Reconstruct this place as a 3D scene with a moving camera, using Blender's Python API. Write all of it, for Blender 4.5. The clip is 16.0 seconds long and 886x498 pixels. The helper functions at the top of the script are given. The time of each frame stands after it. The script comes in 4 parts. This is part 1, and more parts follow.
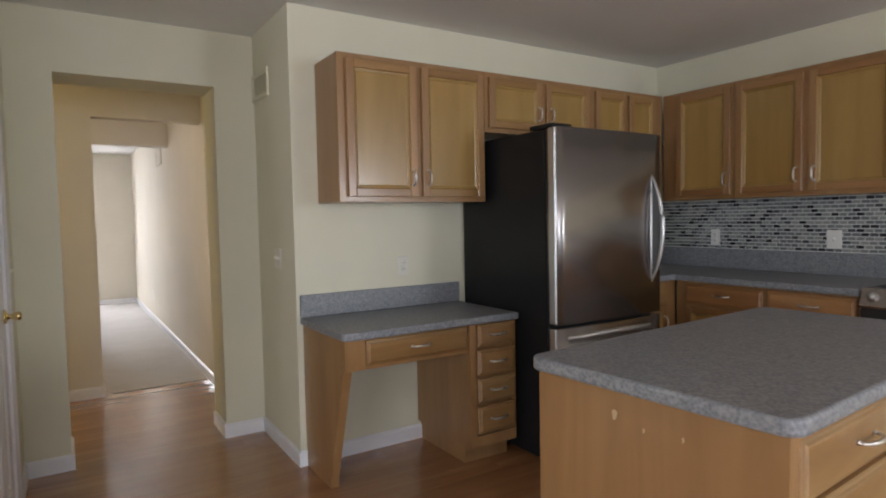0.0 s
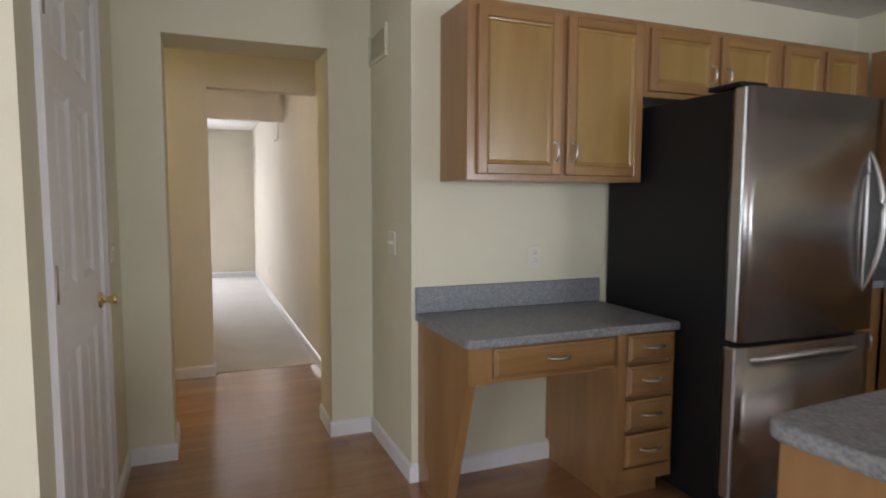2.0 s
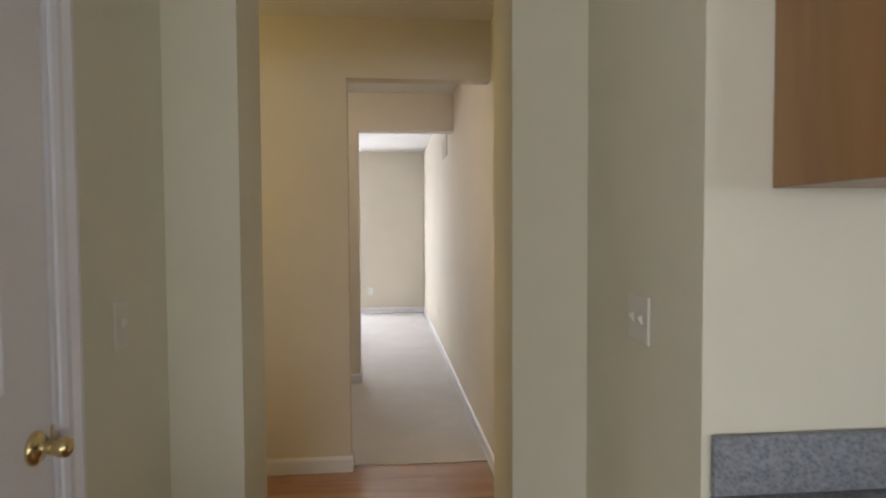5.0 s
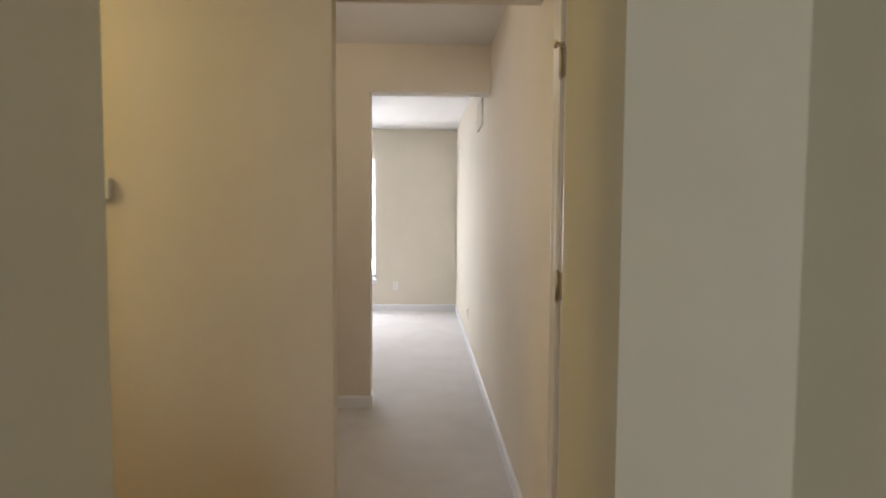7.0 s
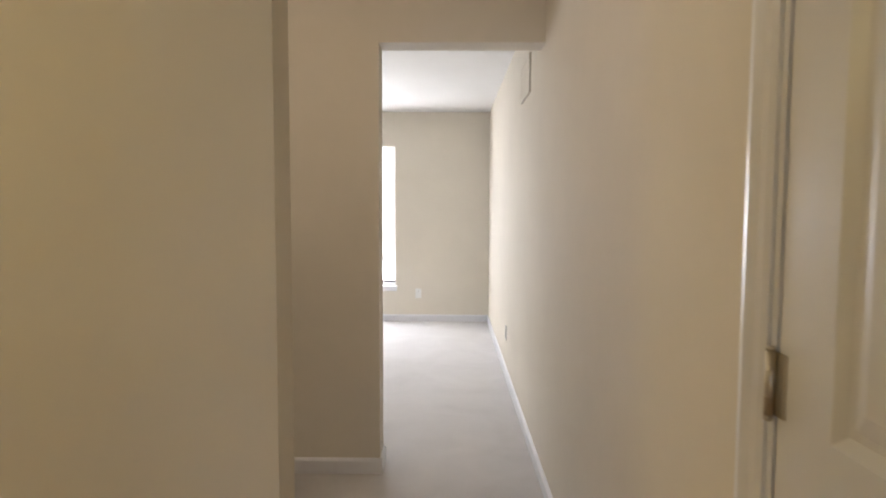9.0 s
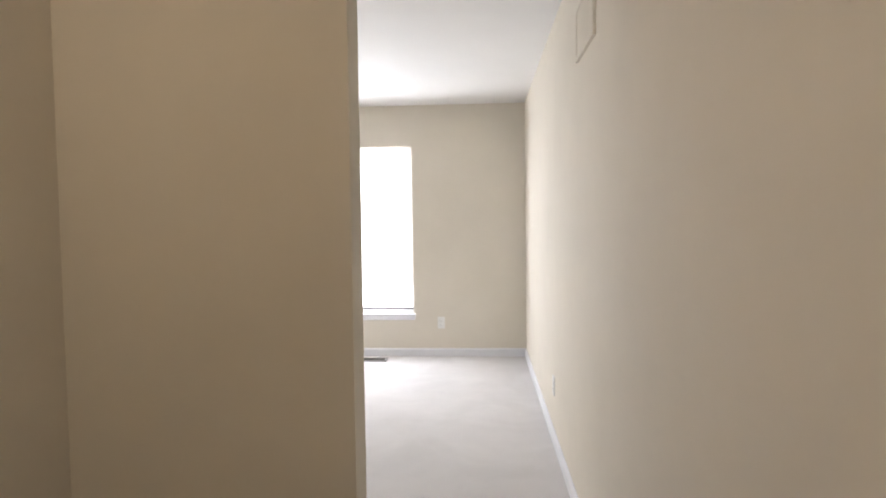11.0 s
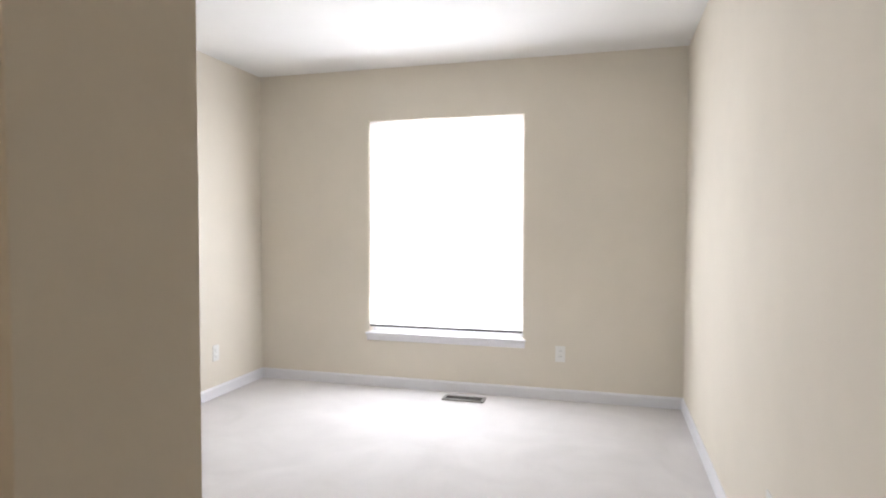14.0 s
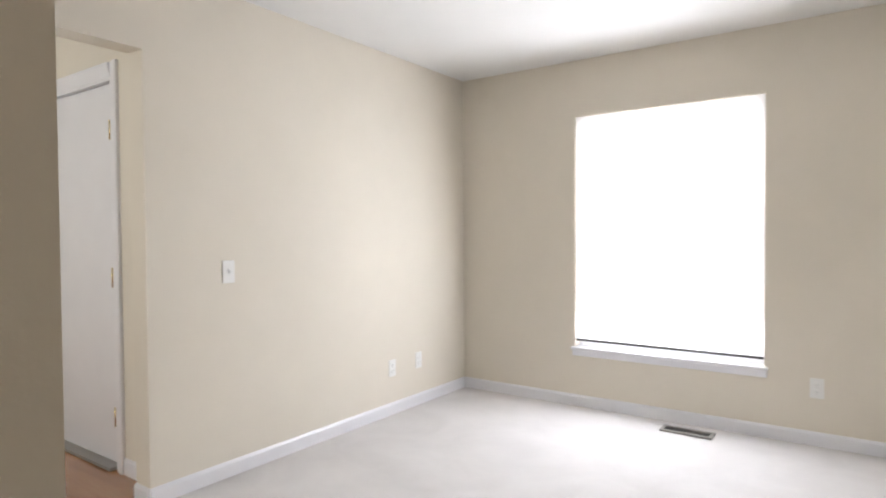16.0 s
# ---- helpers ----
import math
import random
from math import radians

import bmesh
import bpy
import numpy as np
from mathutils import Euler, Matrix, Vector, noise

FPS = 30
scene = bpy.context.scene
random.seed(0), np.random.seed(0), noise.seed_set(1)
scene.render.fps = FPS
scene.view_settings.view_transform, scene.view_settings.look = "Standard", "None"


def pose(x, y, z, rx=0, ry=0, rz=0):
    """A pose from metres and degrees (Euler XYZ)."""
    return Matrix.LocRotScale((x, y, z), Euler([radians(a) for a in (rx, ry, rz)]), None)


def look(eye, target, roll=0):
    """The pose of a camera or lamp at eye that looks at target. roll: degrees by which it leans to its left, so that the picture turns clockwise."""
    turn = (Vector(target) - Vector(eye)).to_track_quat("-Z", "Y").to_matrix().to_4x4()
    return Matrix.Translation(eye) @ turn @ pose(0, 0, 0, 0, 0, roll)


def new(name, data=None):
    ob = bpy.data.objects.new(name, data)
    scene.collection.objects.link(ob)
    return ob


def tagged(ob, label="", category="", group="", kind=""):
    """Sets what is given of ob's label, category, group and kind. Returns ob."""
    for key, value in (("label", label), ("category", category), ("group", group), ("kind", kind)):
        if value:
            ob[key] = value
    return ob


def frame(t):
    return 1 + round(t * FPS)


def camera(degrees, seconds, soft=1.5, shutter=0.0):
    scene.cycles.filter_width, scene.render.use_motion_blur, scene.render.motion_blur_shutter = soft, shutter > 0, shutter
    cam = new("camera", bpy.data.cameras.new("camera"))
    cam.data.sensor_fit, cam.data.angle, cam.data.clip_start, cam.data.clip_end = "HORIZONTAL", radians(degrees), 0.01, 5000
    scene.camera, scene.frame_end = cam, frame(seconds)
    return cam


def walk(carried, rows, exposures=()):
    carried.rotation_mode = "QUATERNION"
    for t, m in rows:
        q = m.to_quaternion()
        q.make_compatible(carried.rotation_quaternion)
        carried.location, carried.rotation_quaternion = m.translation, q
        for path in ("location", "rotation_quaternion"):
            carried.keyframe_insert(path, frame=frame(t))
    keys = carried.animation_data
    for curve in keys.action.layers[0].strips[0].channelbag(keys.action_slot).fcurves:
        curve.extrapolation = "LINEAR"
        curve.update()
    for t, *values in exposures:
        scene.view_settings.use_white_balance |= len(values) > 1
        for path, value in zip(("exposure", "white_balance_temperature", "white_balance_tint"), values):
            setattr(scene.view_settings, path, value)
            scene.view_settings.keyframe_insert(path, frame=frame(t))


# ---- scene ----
cam = camera(73.1, 16.0, soft=1.9, shutter=0.4)
PATH = [
    (0, (-1.033, -3.071, 1.321), (0.035, -1.384, 1.214), -1.1),
    (0.5, (-1.018, -2.984, 1.324), (-0.02, -1.256, 1.194), -0.9),
    (1, (-0.976, -2.869, 1.325), (-0.061, -1.097, 1.178), -0.6),
    (1.5, (-0.935, -2.741, 1.317), (-0.105, -0.928, 1.161), -0.3),
    (2, (-0.898, -2.56, 1.328), (-0.148, -0.714, 1.159), 0.2),
    (2.5, (-0.855, -2.361, 1.326), (-0.192, -0.481, 1.159), 0.5),
    (3, (-0.814, -2.124, 1.324), (-0.249, -0.212, 1.168), 0.7),
    (3.5, (-0.773, -1.893, 1.323), (-0.32, 0.051, 1.195), 0.6),
    (4, (-0.728, -1.634, 1.331), (-0.376, 0.331, 1.221), 0.3),
    (4.5, (-0.676, -1.371, 1.327), (-0.41, 0.609, 1.231), -0.1),
    (5, (-0.628, -1.109, 1.336), (-0.439, 0.88, 1.256), -0.3),
    (5.2, (-0.615, -1.013, 1.331), (-0.449, 0.979, 1.257), -0.4),
    (7.3, (-0.492, 0.087, 1.334), (-0.43, 2.082, 1.205), 0.4),
    (7.5, (-0.51, 0.192, 1.338), (-0.437, 2.186, 1.205), 0.0),
    (8, (-0.516, 0.471, 1.336), (-0.472, 2.465, 1.192), 0.2),
    (8.5, (-0.514, 0.742, 1.335), (-0.505, 2.737, 1.196), 0.4),
    (9, (-0.507, 1.027, 1.338), (-0.53, 3.022, 1.201), 0.2),
    (9.2, (-0.507, 1.137, 1.334), (-0.538, 3.132, 1.201), 0.2),
    (11.5, (-0.469, 2.521, 1.317), (-0.632, 4.513, 1.234), -0.7),
    (12, (-0.477, 2.803, 1.299), (-0.675, 4.792, 1.223), -0.3),
    (12.5, (-0.479, 3.079, 1.278), (-0.724, 5.062, 1.202), -0.0),
    (13, (-0.491, 3.309, 1.253), (-0.808, 5.282, 1.183), 0.1),
    (13.5, (-0.518, 3.523, 1.237), (-0.924, 5.479, 1.163), 0.2),
    (14, (-0.551, 3.706, 1.229), (-1.086, 5.632, 1.159), 0.1),
    (14.5, (-0.572, 3.821, 1.227), (-1.259, 5.698, 1.164), -0.2),
    (15, (-0.597, 3.927, 1.238), (-1.45, 5.735, 1.175), -0.6),
    (15.5, (-0.61, 3.97, 1.232), (-1.626, 5.692, 1.182), -0.6),
    (16, (-0.644, 4.012, 1.223), (-1.804, 5.641, 1.176), -0.4),
]
walk(cam, [(t, look(eye, target, roll)) for t, eye, target, roll in PATH],
     [(0, 0.12), (5, 0.1), (7.5, 0.1), (8.5, 0.14), (11.5, 0.06), (13, -0.08), (16, -0.2)])
WIN_POWER, PATIO_FILL_POWER, FOYER_POWER, BULB_POWER = 54.0, 130.0, 36.0, 14.5

# ---------------------------------------------------------------- light
world = bpy.data.worlds.new("world")
scene.world = world
world.use_nodes = True
wn = world.node_tree.nodes
sky = wn.new("ShaderNodeTexSky")
sky.sky_type, sky.sun_disc = "NISHITA", False
sky.sun_elevation, sky.sun_rotation = radians(52), radians(95)
world.node_tree.links.new(sky.outputs[0], wn["Background"].inputs[0])
wn["Background"].inputs[1].default_value = 0.12


def lamp(name, kind, m, energy, colour=(1, 1, 1), size=None):
    data = bpy.data.lights.new(name, kind)
    data.energy, data.color = energy, colour
    if size and kind == "AREA":
        data.shape, data.size, data.size_y = "RECTANGLE", size[0], size[1]
    ob = new(name, data)
    ob.matrix_world = m
    return ob


sun = lamp("sun", "SUN", look((10, 0.5, 13), (0, 0, 0)), 2.0, (1.0, 0.95, 0.88))
sun.data.angle = radians(2)
# sky light by the front window; the next four area lamps are added fills
lamp("window_light", "AREA", look((-1.74, 7.95, 1.14), (-1.74, 5, 0.72)), WIN_POWER, (0.85, 0.90, 1.0), (1.14, 1.28))
# kitchen fills, set in invented openings that stay out of view
lamp("patio_fill", "AREA", look((-1.9, -9.45, 1.15), (-1.9, 0, 1.0)), PATIO_FILL_POWER, (0.83, 0.89, 1.0), (3.3, 1.95))
# brightens faces turned to the left; its window is made up
lamp("breakfast_fill", "AREA", look((-4.46, -5.05, 1.45), (0.2, -1.2, 0.75)), 72.0, (0.82, 0.885, 1.0), (1.9, 1.0))
# brightens the pantry door from an assumed window
lamp("side_fill", "AREA", look((2.86, -6.45, 1.5), (-1.2, -0.6, 1.0)), 76.0, (0.82, 0.90, 1.0), (1.4, 1.0))
# added before a closed wall to brighten the front door; no source there
lamp("foyer_fill", "AREA", look((-4.15, 3.03, 1.5), (-4.1, 5.5, 1.2)), FOYER_POWER, (0.95, 0.98, 1.0), (0.8, 1.6))
# warm lamp inferred from the hall wall's yellow tone, out of view, no fixture
hall_bulb = lamp("hall_bulb", "POINT", pose(-2.65, 1.4, 2.12), BULB_POWER, (1.0, 0.79, 0.37))
hall_bulb.data.shadow_soft_size = 0.08
# hidden fill added to lift the dark passage; no lamp hangs here
passage_fill = lamp("passage_fill", "POINT", pose(-1.48, 2.65, 2.2), 7.5, (1.0, 0.84, 0.68))
passage_fill.data.shadow_soft_size = 0.1


# ---------------------------------------------------------------- materials
def shader(name):
    m = bpy.data.materials.new(name)
    m.use_nodes = True
    nt = m.node_tree
    return m, nt, nt.nodes, nt.links, nt.nodes["Principled BSDF"]


def node(nodes, kind, **values):
    n = nodes.new(kind)
    for key, value in values.items():
        n.inputs[key.replace("_", " ")].default_value = value
    return n


def mapped(nodes, links, scale):
    """World-space coordinates, stretched."""
    geo = nodes.new("ShaderNodeNewGeometry")
    mp = nodes.new("ShaderNodeMapping")
    mp.inputs["Scale"].default_value = scale
    links.new(geo.outputs["Position"], mp.inputs["Vector"])
    return mp.outputs["Vector"]


def ramp(nodes, stops):
    r = nodes.new("ShaderNodeValToRGB")
    e = r.color_ramp.elements
    while len(e) < len(stops):
        e.new(0.5)
    for el, (p, c) in zip(e, stops):
        el.position, el.color = p, (*c, 1)
    return r


def bump(nodes, links, height, bsdf, strength, distance):
    b = nodes.new("ShaderNodeBump")
    b.inputs["Strength"].default_value, b.inputs["Distance"].default_value = strength, distance
    links.new(height, b.inputs["Height"])
    links.new(b.outputs[0], bsdf.inputs["Normal"])


def paint(name, colour, rough=0.6, mottle=0.03, peel=0.1):
    """Rolled wall paint: faint orange-peel relief and slow mottling."""
    m, nt, nodes, links, bsdf = shader(name)
    v = mapped(nodes, links, (1, 1, 1))
    slow = node(nodes, "ShaderNodeTexNoise", Scale=1.7, Detail=4.0, Roughness=0.6)
    links.new(v, slow.inputs["Vector"])
    a = [c * (1 - mottle) for c in colour]
    b = [min(1, c * (1 + mottle)) for c in colour]
    r = ramp(nodes, [(0.3, a), (0.7, b)])
    links.new(slow.outputs["Fac"], r.inputs["Fac"])
    links.new(r.outputs[0], bsdf.inputs["Base Color"])
    fine = node(nodes, "ShaderNodeTexNoise", Scale=260.0, Detail=3.0)
    links.new(v, fine.inputs["Vector"])
    bump(nodes, links, fine.outputs["Fac"], bsdf, peel, 0.0015)
    bsdf.inputs["Roughness"].default_value = rough
    bsdf.inputs["Specular IOR Level"].default_value = 0.25
    return m


def wood(name, dark, mid, light, axis, rough=0.35, per_piece=0.12, fine=1.0, coat=0.2, relief=0.08):
    """Clear-coated timber with its grain along one world axis."""
    m, nt, nodes, links, bsdf = shader(name)
    s = [13.0, 13.0, 13.0]
    s["xyz".index(axis)] = 1.5
    info = nodes.new("ShaderNodeObjectInfo")
    shift = nodes.new("ShaderNodeVectorMath")
    shift.operation = "SCALE"
    shift.inputs[0].default_value = (7.3, 11.1, 5.7)
    links.new(info.outputs["Random"], shift.inputs["Scale"])
    geo = nodes.new("ShaderNodeNewGeometry")
    add = nodes.new("ShaderNodeVectorMath")
    links.new(geo.outputs["Position"], add.inputs[0])
    links.new(shift.outputs[0], add.inputs[1])
    mp = nodes.new("ShaderNodeMapping")
    mp.inputs["Scale"].default_value = s
    links.new(add.outputs[0], mp.inputs["Vector"])
    grain = node(nodes, "ShaderNodeTexNoise", Scale=1.0 * fine, Detail=8.0, Roughness=0.6, Distortion=0.9)
    links.new(mp.outputs[0], grain.inputs["Vector"])
    broad = node(nodes, "ShaderNodeTexNoise", Scale=0.35, Detail=3.0, Distortion=1.6)
    links.new(mp.outputs[0], broad.inputs["Vector"])
    mix = nodes.new("ShaderNodeMath")
    mix.operation = "MULTIPLY_ADD"
    mix.inputs[1].default_value = 0.55
    links.new(grain.outputs["Fac"], mix.inputs[0])
    half = nodes.new("ShaderNodeMath")
    half.operation = "MULTIPLY"
    half.inputs[1].default_value = 0.45
    links.new(broad.outputs["Fac"], half.inputs[0])
    links.new(half.outputs[0], mix.inputs[2])
    r = ramp(nodes, [(0.3, dark), (0.5, mid), (0.68, light)])
    links.new(mix.outputs[0], r.inputs["Fac"])
    hsv = nodes.new("ShaderNodeHueSaturation")
    val = nodes.new("ShaderNodeMapRange")
    val.inputs["To Min"].default_value, val.inputs["To Max"].default_value = 1 - per_piece, 1 + per_piece
    links.new(info.outputs["Random"], val.inputs["Value"])
    links.new(val.outputs[0], hsv.inputs["Value"])
    links.new(r.outputs[0], hsv.inputs["Color"])
    links.new(hsv.outputs[0], bsdf.inputs["Base Color"])
    bump(nodes, links, grain.outputs["Fac"], bsdf, relief, 0.0006)
    bsdf.inputs["Roughness"].default_value = rough
    bsdf.inputs["Coat Weight"].default_value = coat
    bsdf.inputs["Coat Roughness"].default_value = 0.14
    return m


def speckled(name, dark, mid, light, rough):
    """Matt laminate worktop with fine grey-blue flecks."""
    m, nt, nodes, links, bsdf = shader(name)
    v = mapped(nodes, links, (1, 1, 1))
    a = node(nodes, "ShaderNodeTexNoise", Scale=48.0, Detail=6.0, Roughness=0.75)
    b = node(nodes, "ShaderNodeTexVoronoi", Scale=110.0)
    for n in (a, b):
        links.new(v, n.inputs["Vector"])
    mix = nodes.new("ShaderNodeMix")
    mix.inputs[0].default_value = 0.35
    links.new(a.outputs["Fac"], mix.inputs[2])
    links.new(b.outputs["Distance"], mix.inputs[3])
    r = ramp(nodes, [(0.32, dark), (0.47, mid), (0.62, light)])
    links.new(mix.outputs[0], r.inputs["Fac"])
    links.new(r.outputs[0], bsdf.inputs["Base Color"])
    bump(nodes, links, a.outputs["Fac"], bsdf, 0.08, 0.001)
    bsdf.inputs["Roughness"].default_value = rough
    return m


def carpet_material(name, low, high):
    m, nt, nodes, links, bsdf = shader(name)
    v = mapped(nodes, links, (1, 1, 1))
    tuft = node(nodes, "ShaderNodeTexNoise", Scale=420.0, Detail=3.0)
    tread = node(nodes, "ShaderNodeTexNoise", Scale=2.4, Detail=5.0, Roughness=0.6, Distortion=0.7)
    for n in (tuft, tread):
        links.new(v, n.inputs["Vector"])
    mix = nodes.new("ShaderNodeMix")
    mix.inputs[0].default_value = 0.6
    links.new(tuft.outputs["Fac"], mix.inputs[2])
    links.new(tread.outputs["Fac"], mix.inputs[3])
    r = ramp(nodes, [(0.3, low), (0.7, high)])
    links.new(mix.outputs[0], r.inputs["Fac"])
    links.new(r.outputs[0], bsdf.inputs["Base Color"])
    bump(nodes, links, mix.outputs[0], bsdf, 0.7, 0.006)
    bsdf.inputs["Roughness"].default_value = 0.95
    bsdf.inputs["Sheen Weight"].default_value = 0.3
    return m


def metal(name, colour, rough, brush=None, metallic=1.0):
    """Metal; brush is the world axis along which its fine brushing runs."""
    m, nt, nodes, links, bsdf = shader(name)
    s = [60.0, 60.0, 60.0]
    if brush:
        s = [420.0, 420.0, 420.0]
        s["xyz".index(brush)] = 3.0
    v = mapped(nodes, links, s)
    n = node(nodes, "ShaderNodeTexNoise", Scale=1.0, Detail=3.0)
    links.new(v, n.inputs["Vector"])
    mr = nodes.new("ShaderNodeMapRange")
    mr.inputs["To Min"].default_value, mr.inputs["To Max"].default_value = rough * (0.98 if brush else 0.85), rough * (1.02 if brush else 1.2)
    links.new(n.outputs["Fac"], mr.inputs["Value"])
    links.new(mr.outputs[0], bsdf.inputs["Roughness"])
    if brush:
        wave = node(nodes, "ShaderNodeTexNoise", Scale=1.0, Detail=0.0)
        links.new(mapped(nodes, links, (6.0, 6.0, 0.8)), wave.inputs["Vector"])
        bump(nodes, links, wave.outputs["Fac"], bsdf, 0.3, 0.012)
    bsdf.inputs["Base Color"].default_value = (*colour, 1)
    bsdf.inputs["Metallic"].default_value = metallic
    if brush:
        bsdf.inputs["Anisotropic"].default_value = 0.7
        bsdf.inputs["Anisotropic Rotation"].default_value = 0.25
    return m


def plain(name, colour, rough, coat=0.0):
    m, nt, nodes, links, bsdf = shader(name)
    v = mapped(nodes, links, (1, 1, 1))
    n = node(nodes, "ShaderNodeTexNoise", Scale=5.0, Detail=3.0)
    links.new(v, n.inputs["Vector"])
    r = ramp(nodes, [(0.2, [c * 0.97 for c in colour]), (0.8, [min(1, c * 1.02) for c in colour])])
    links.new(n.outputs["Fac"], r.inputs["Fac"])
    links.new(r.outputs[0], bsdf.inputs["Base Color"])
    mr = nodes.new("ShaderNodeMapRange")
    mr.inputs["To Min"].default_value, mr.inputs["To Max"].default_value = rough * 0.95, min(1, rough * 1.06)
    links.new(n.outputs["Fac"], mr.inputs["Value"])
    links.new(mr.outputs[0], bsdf.inputs["Roughness"])
    bsdf.inputs["Coat Weight"].default_value = coat
    return m


def tile_material(name):
    """Glass and stone mosaic: each tile takes its own grey."""
    m, nt, nodes, links, bsdf = shader(name)
    info = nodes.new("ShaderNodeObjectInfo")
    geo = nodes.new("ShaderNodeNewGeometry")
    add = nodes.new("ShaderNodeMath")
    links.new(info.outputs["Random"], add.inputs[0])
    links.new(geo.outputs["Random Per Island"], add.inputs[1])
    frac = nodes.new("ShaderNodeMath")
    frac.operation = "FRACT"
    links.new(add.outputs[0], frac.inputs[0])
    r = ramp(nodes, [(0.0, (0.03, 0.03, 0.036)), (0.17, (0.09, 0.095, 0.105)), (0.32, (0.19, 0.20, 0.205)),
                     (0.60, (0.25, 0.258, 0.255)), (0.82, (0.33, 0.335, 0.32))])
    r.color_ramp.interpolation = "CONSTANT"
    links.new(frac.outputs[0], r.inputs["Fac"])
    links.new(r.outputs[0], bsdf.inputs["Base Color"])
    bsdf.inputs["Roughness"].default_value = 0.18
    return m


def glass_material():
    m, nt, nodes, links, bsdf = shader("window_glass")
    bsdf.inputs["Base Color"].default_value = (0.97, 0.98, 0.98, 1)
    bsdf.inputs["Transmission Weight"].default_value = 1.0
    bsdf.inputs["Roughness"].default_value = 0.0
    bsdf.inputs["IOR"].default_value = 1.45
    return m


def glow(name, colour, strength):
    m, nt, nodes, links, bsdf = shader(name)
    bsdf.inputs["Base Color"].default_value = (*colour, 1)
    bsdf.inputs["Emission Color"].default_value = (*colour, 1)
    bsdf.inputs["Emission Strength"].default_value = strength
    return m


CREAM = paint("cream_wall_paint", (0.70, 0.665, 0.522), 0.8)
BEIGE = paint("beige_wall_paint", (0.72, 0.665, 0.572), 0.85)
CEILING = paint("white_ceiling_paint", (0.79, 0.78, 0.76), 0.8, 0.02, 0.5)
WHITE = plain("white_gloss_paint", (0.78, 0.775, 0.80), 0.3)
PLASTIC = plain("white_plastic", (0.80, 0.79, 0.76), 0.35)
OAK = wood("oak_floor", (0.28, 0.125, 0.054), (0.36, 0.172, 0.076), (0.435, 0.225, 0.104), "x", 0.22, 0.08, 0.8, 0.6, 0.015)
GAP = plain("dark_floor_joint", (0.15, 0.062, 0.023), 0.5)
MAPLE_Z = wood("maple_upright_grain", (0.232, 0.116, 0.046), (0.302, 0.16, 0.064), (0.366, 0.205, 0.086), "z", 0.34, 0.07, 0.6)
PANEL = wood("maple_door_panel", (0.28, 0.16, 0.047), (0.345, 0.205, 0.06), (0.395, 0.245, 0.078), "z", 0.3, 0.05, 0.6, 0.4)
MAPLE_X = wood("maple_level_grain", (0.215, 0.105, 0.038), (0.30, 0.16, 0.055), (0.37, 0.213, 0.078), "x", 0.34, 0.07, 0.6)
MAPLE_Y = wood("maple_cross_grain", (0.215, 0.1, 0.038), (0.295, 0.146, 0.055), (0.365, 0.195, 0.078), "y", 0.34, 0.07, 0.6)
DRAWER_X = wood("maple_drawer_front", (0.205, 0.102, 0.038), (0.315, 0.172, 0.063), (0.41, 0.25, 0.102), "x", 0.34, 0.12, 0.9, 0.3)
DRAWER_Y = wood("maple_drawer_front_cross", (0.22, 0.096, 0.036), (0.325, 0.155, 0.058), (0.415, 0.225, 0.09), "y", 0.34, 0.12, 0.9, 0.3)
LAMINATE = speckled("grey_laminate", (0.135, 0.142, 0.162), (0.205, 0.214, 0.232), (0.295, 0.30, 0.315), 0.38)
CARPET = carpet_material("cream_carpet", (0.54, 0.514, 0.50), (0.69, 0.662, 0.648))
STEEL = metal("brushed_steel", (0.425, 0.40, 0.392), 0.27, "x", 0.97)
BRIGHT = metal("bright_steel", (0.55, 0.55, 0.55), 0.4)
NICKEL = metal("satin_nickel", (0.72, 0.70, 0.67), 0.34)
HINGE = metal("aged_nickel", (0.56, 0.51, 0.43), 0.46)
BRASS = metal("polished_brass", (0.74, 0.60, 0.30), 0.2)
BLACK = plain("black_textured_enamel", (0.012, 0.012, 0.013), 0.42)
BLACK.node_tree.nodes["Principled BSDF"].inputs["Specular IOR Level"].default_value = 0.22
RUBBER = plain("black_rubber", (0.02, 0.02, 0.02), 0.7)
CHARCOAL = plain("charcoal_bar", (0.06, 0.06, 0.06), 0.6)
ALMOND = plain("almond_plastic", (0.70, 0.67, 0.58), 0.4)
SCREEN = plain("grey_display", (0.20, 0.21, 0.19), 0.2)
TILE = tile_material("mosaic_tile")
GROUT = plain("grey_grout", (0.68, 0.68, 0.66), 0.8)
VENT = plain("grey_vent_enamel", (0.28, 0.265, 0.245), 0.45)
SLOT = plain("dark_slot", (0.08, 0.075, 0.07), 0.8)
GLASS = glass_material()
CHIP = plain("bare_chipped_wood", (0.52, 0.39, 0.25), 0.7)
DAYLIGHT = glow("bright_overcast_outdoors", (1.0, 0.98, 1.0), 13.0)
LAMPGLASS = glow("frosted_lamp_glass", (1.0, 0.97, 0.92), 1.5)
SHADE, nt, nodes, links, bsdf = shader("translucent_shade_fabric")
trans = node(nodes, "ShaderNodeBsdfTranslucent", Color=(0.9, 0.89, 0.9, 1))
both = nodes.new("ShaderNodeMixShader")
both.inputs[0].default_value = 0.75
bsdf.inputs["Base Color"].default_value = (0.85, 0.84, 0.85, 1)
bsdf.inputs["Roughness"].default_value = 0.9
weave = node(nodes, "ShaderNodeTexNoise", Scale=1.0, Detail=2.0)
links.new(mapped(nodes, links, (40, 40, 3)), weave.inputs["Vector"])
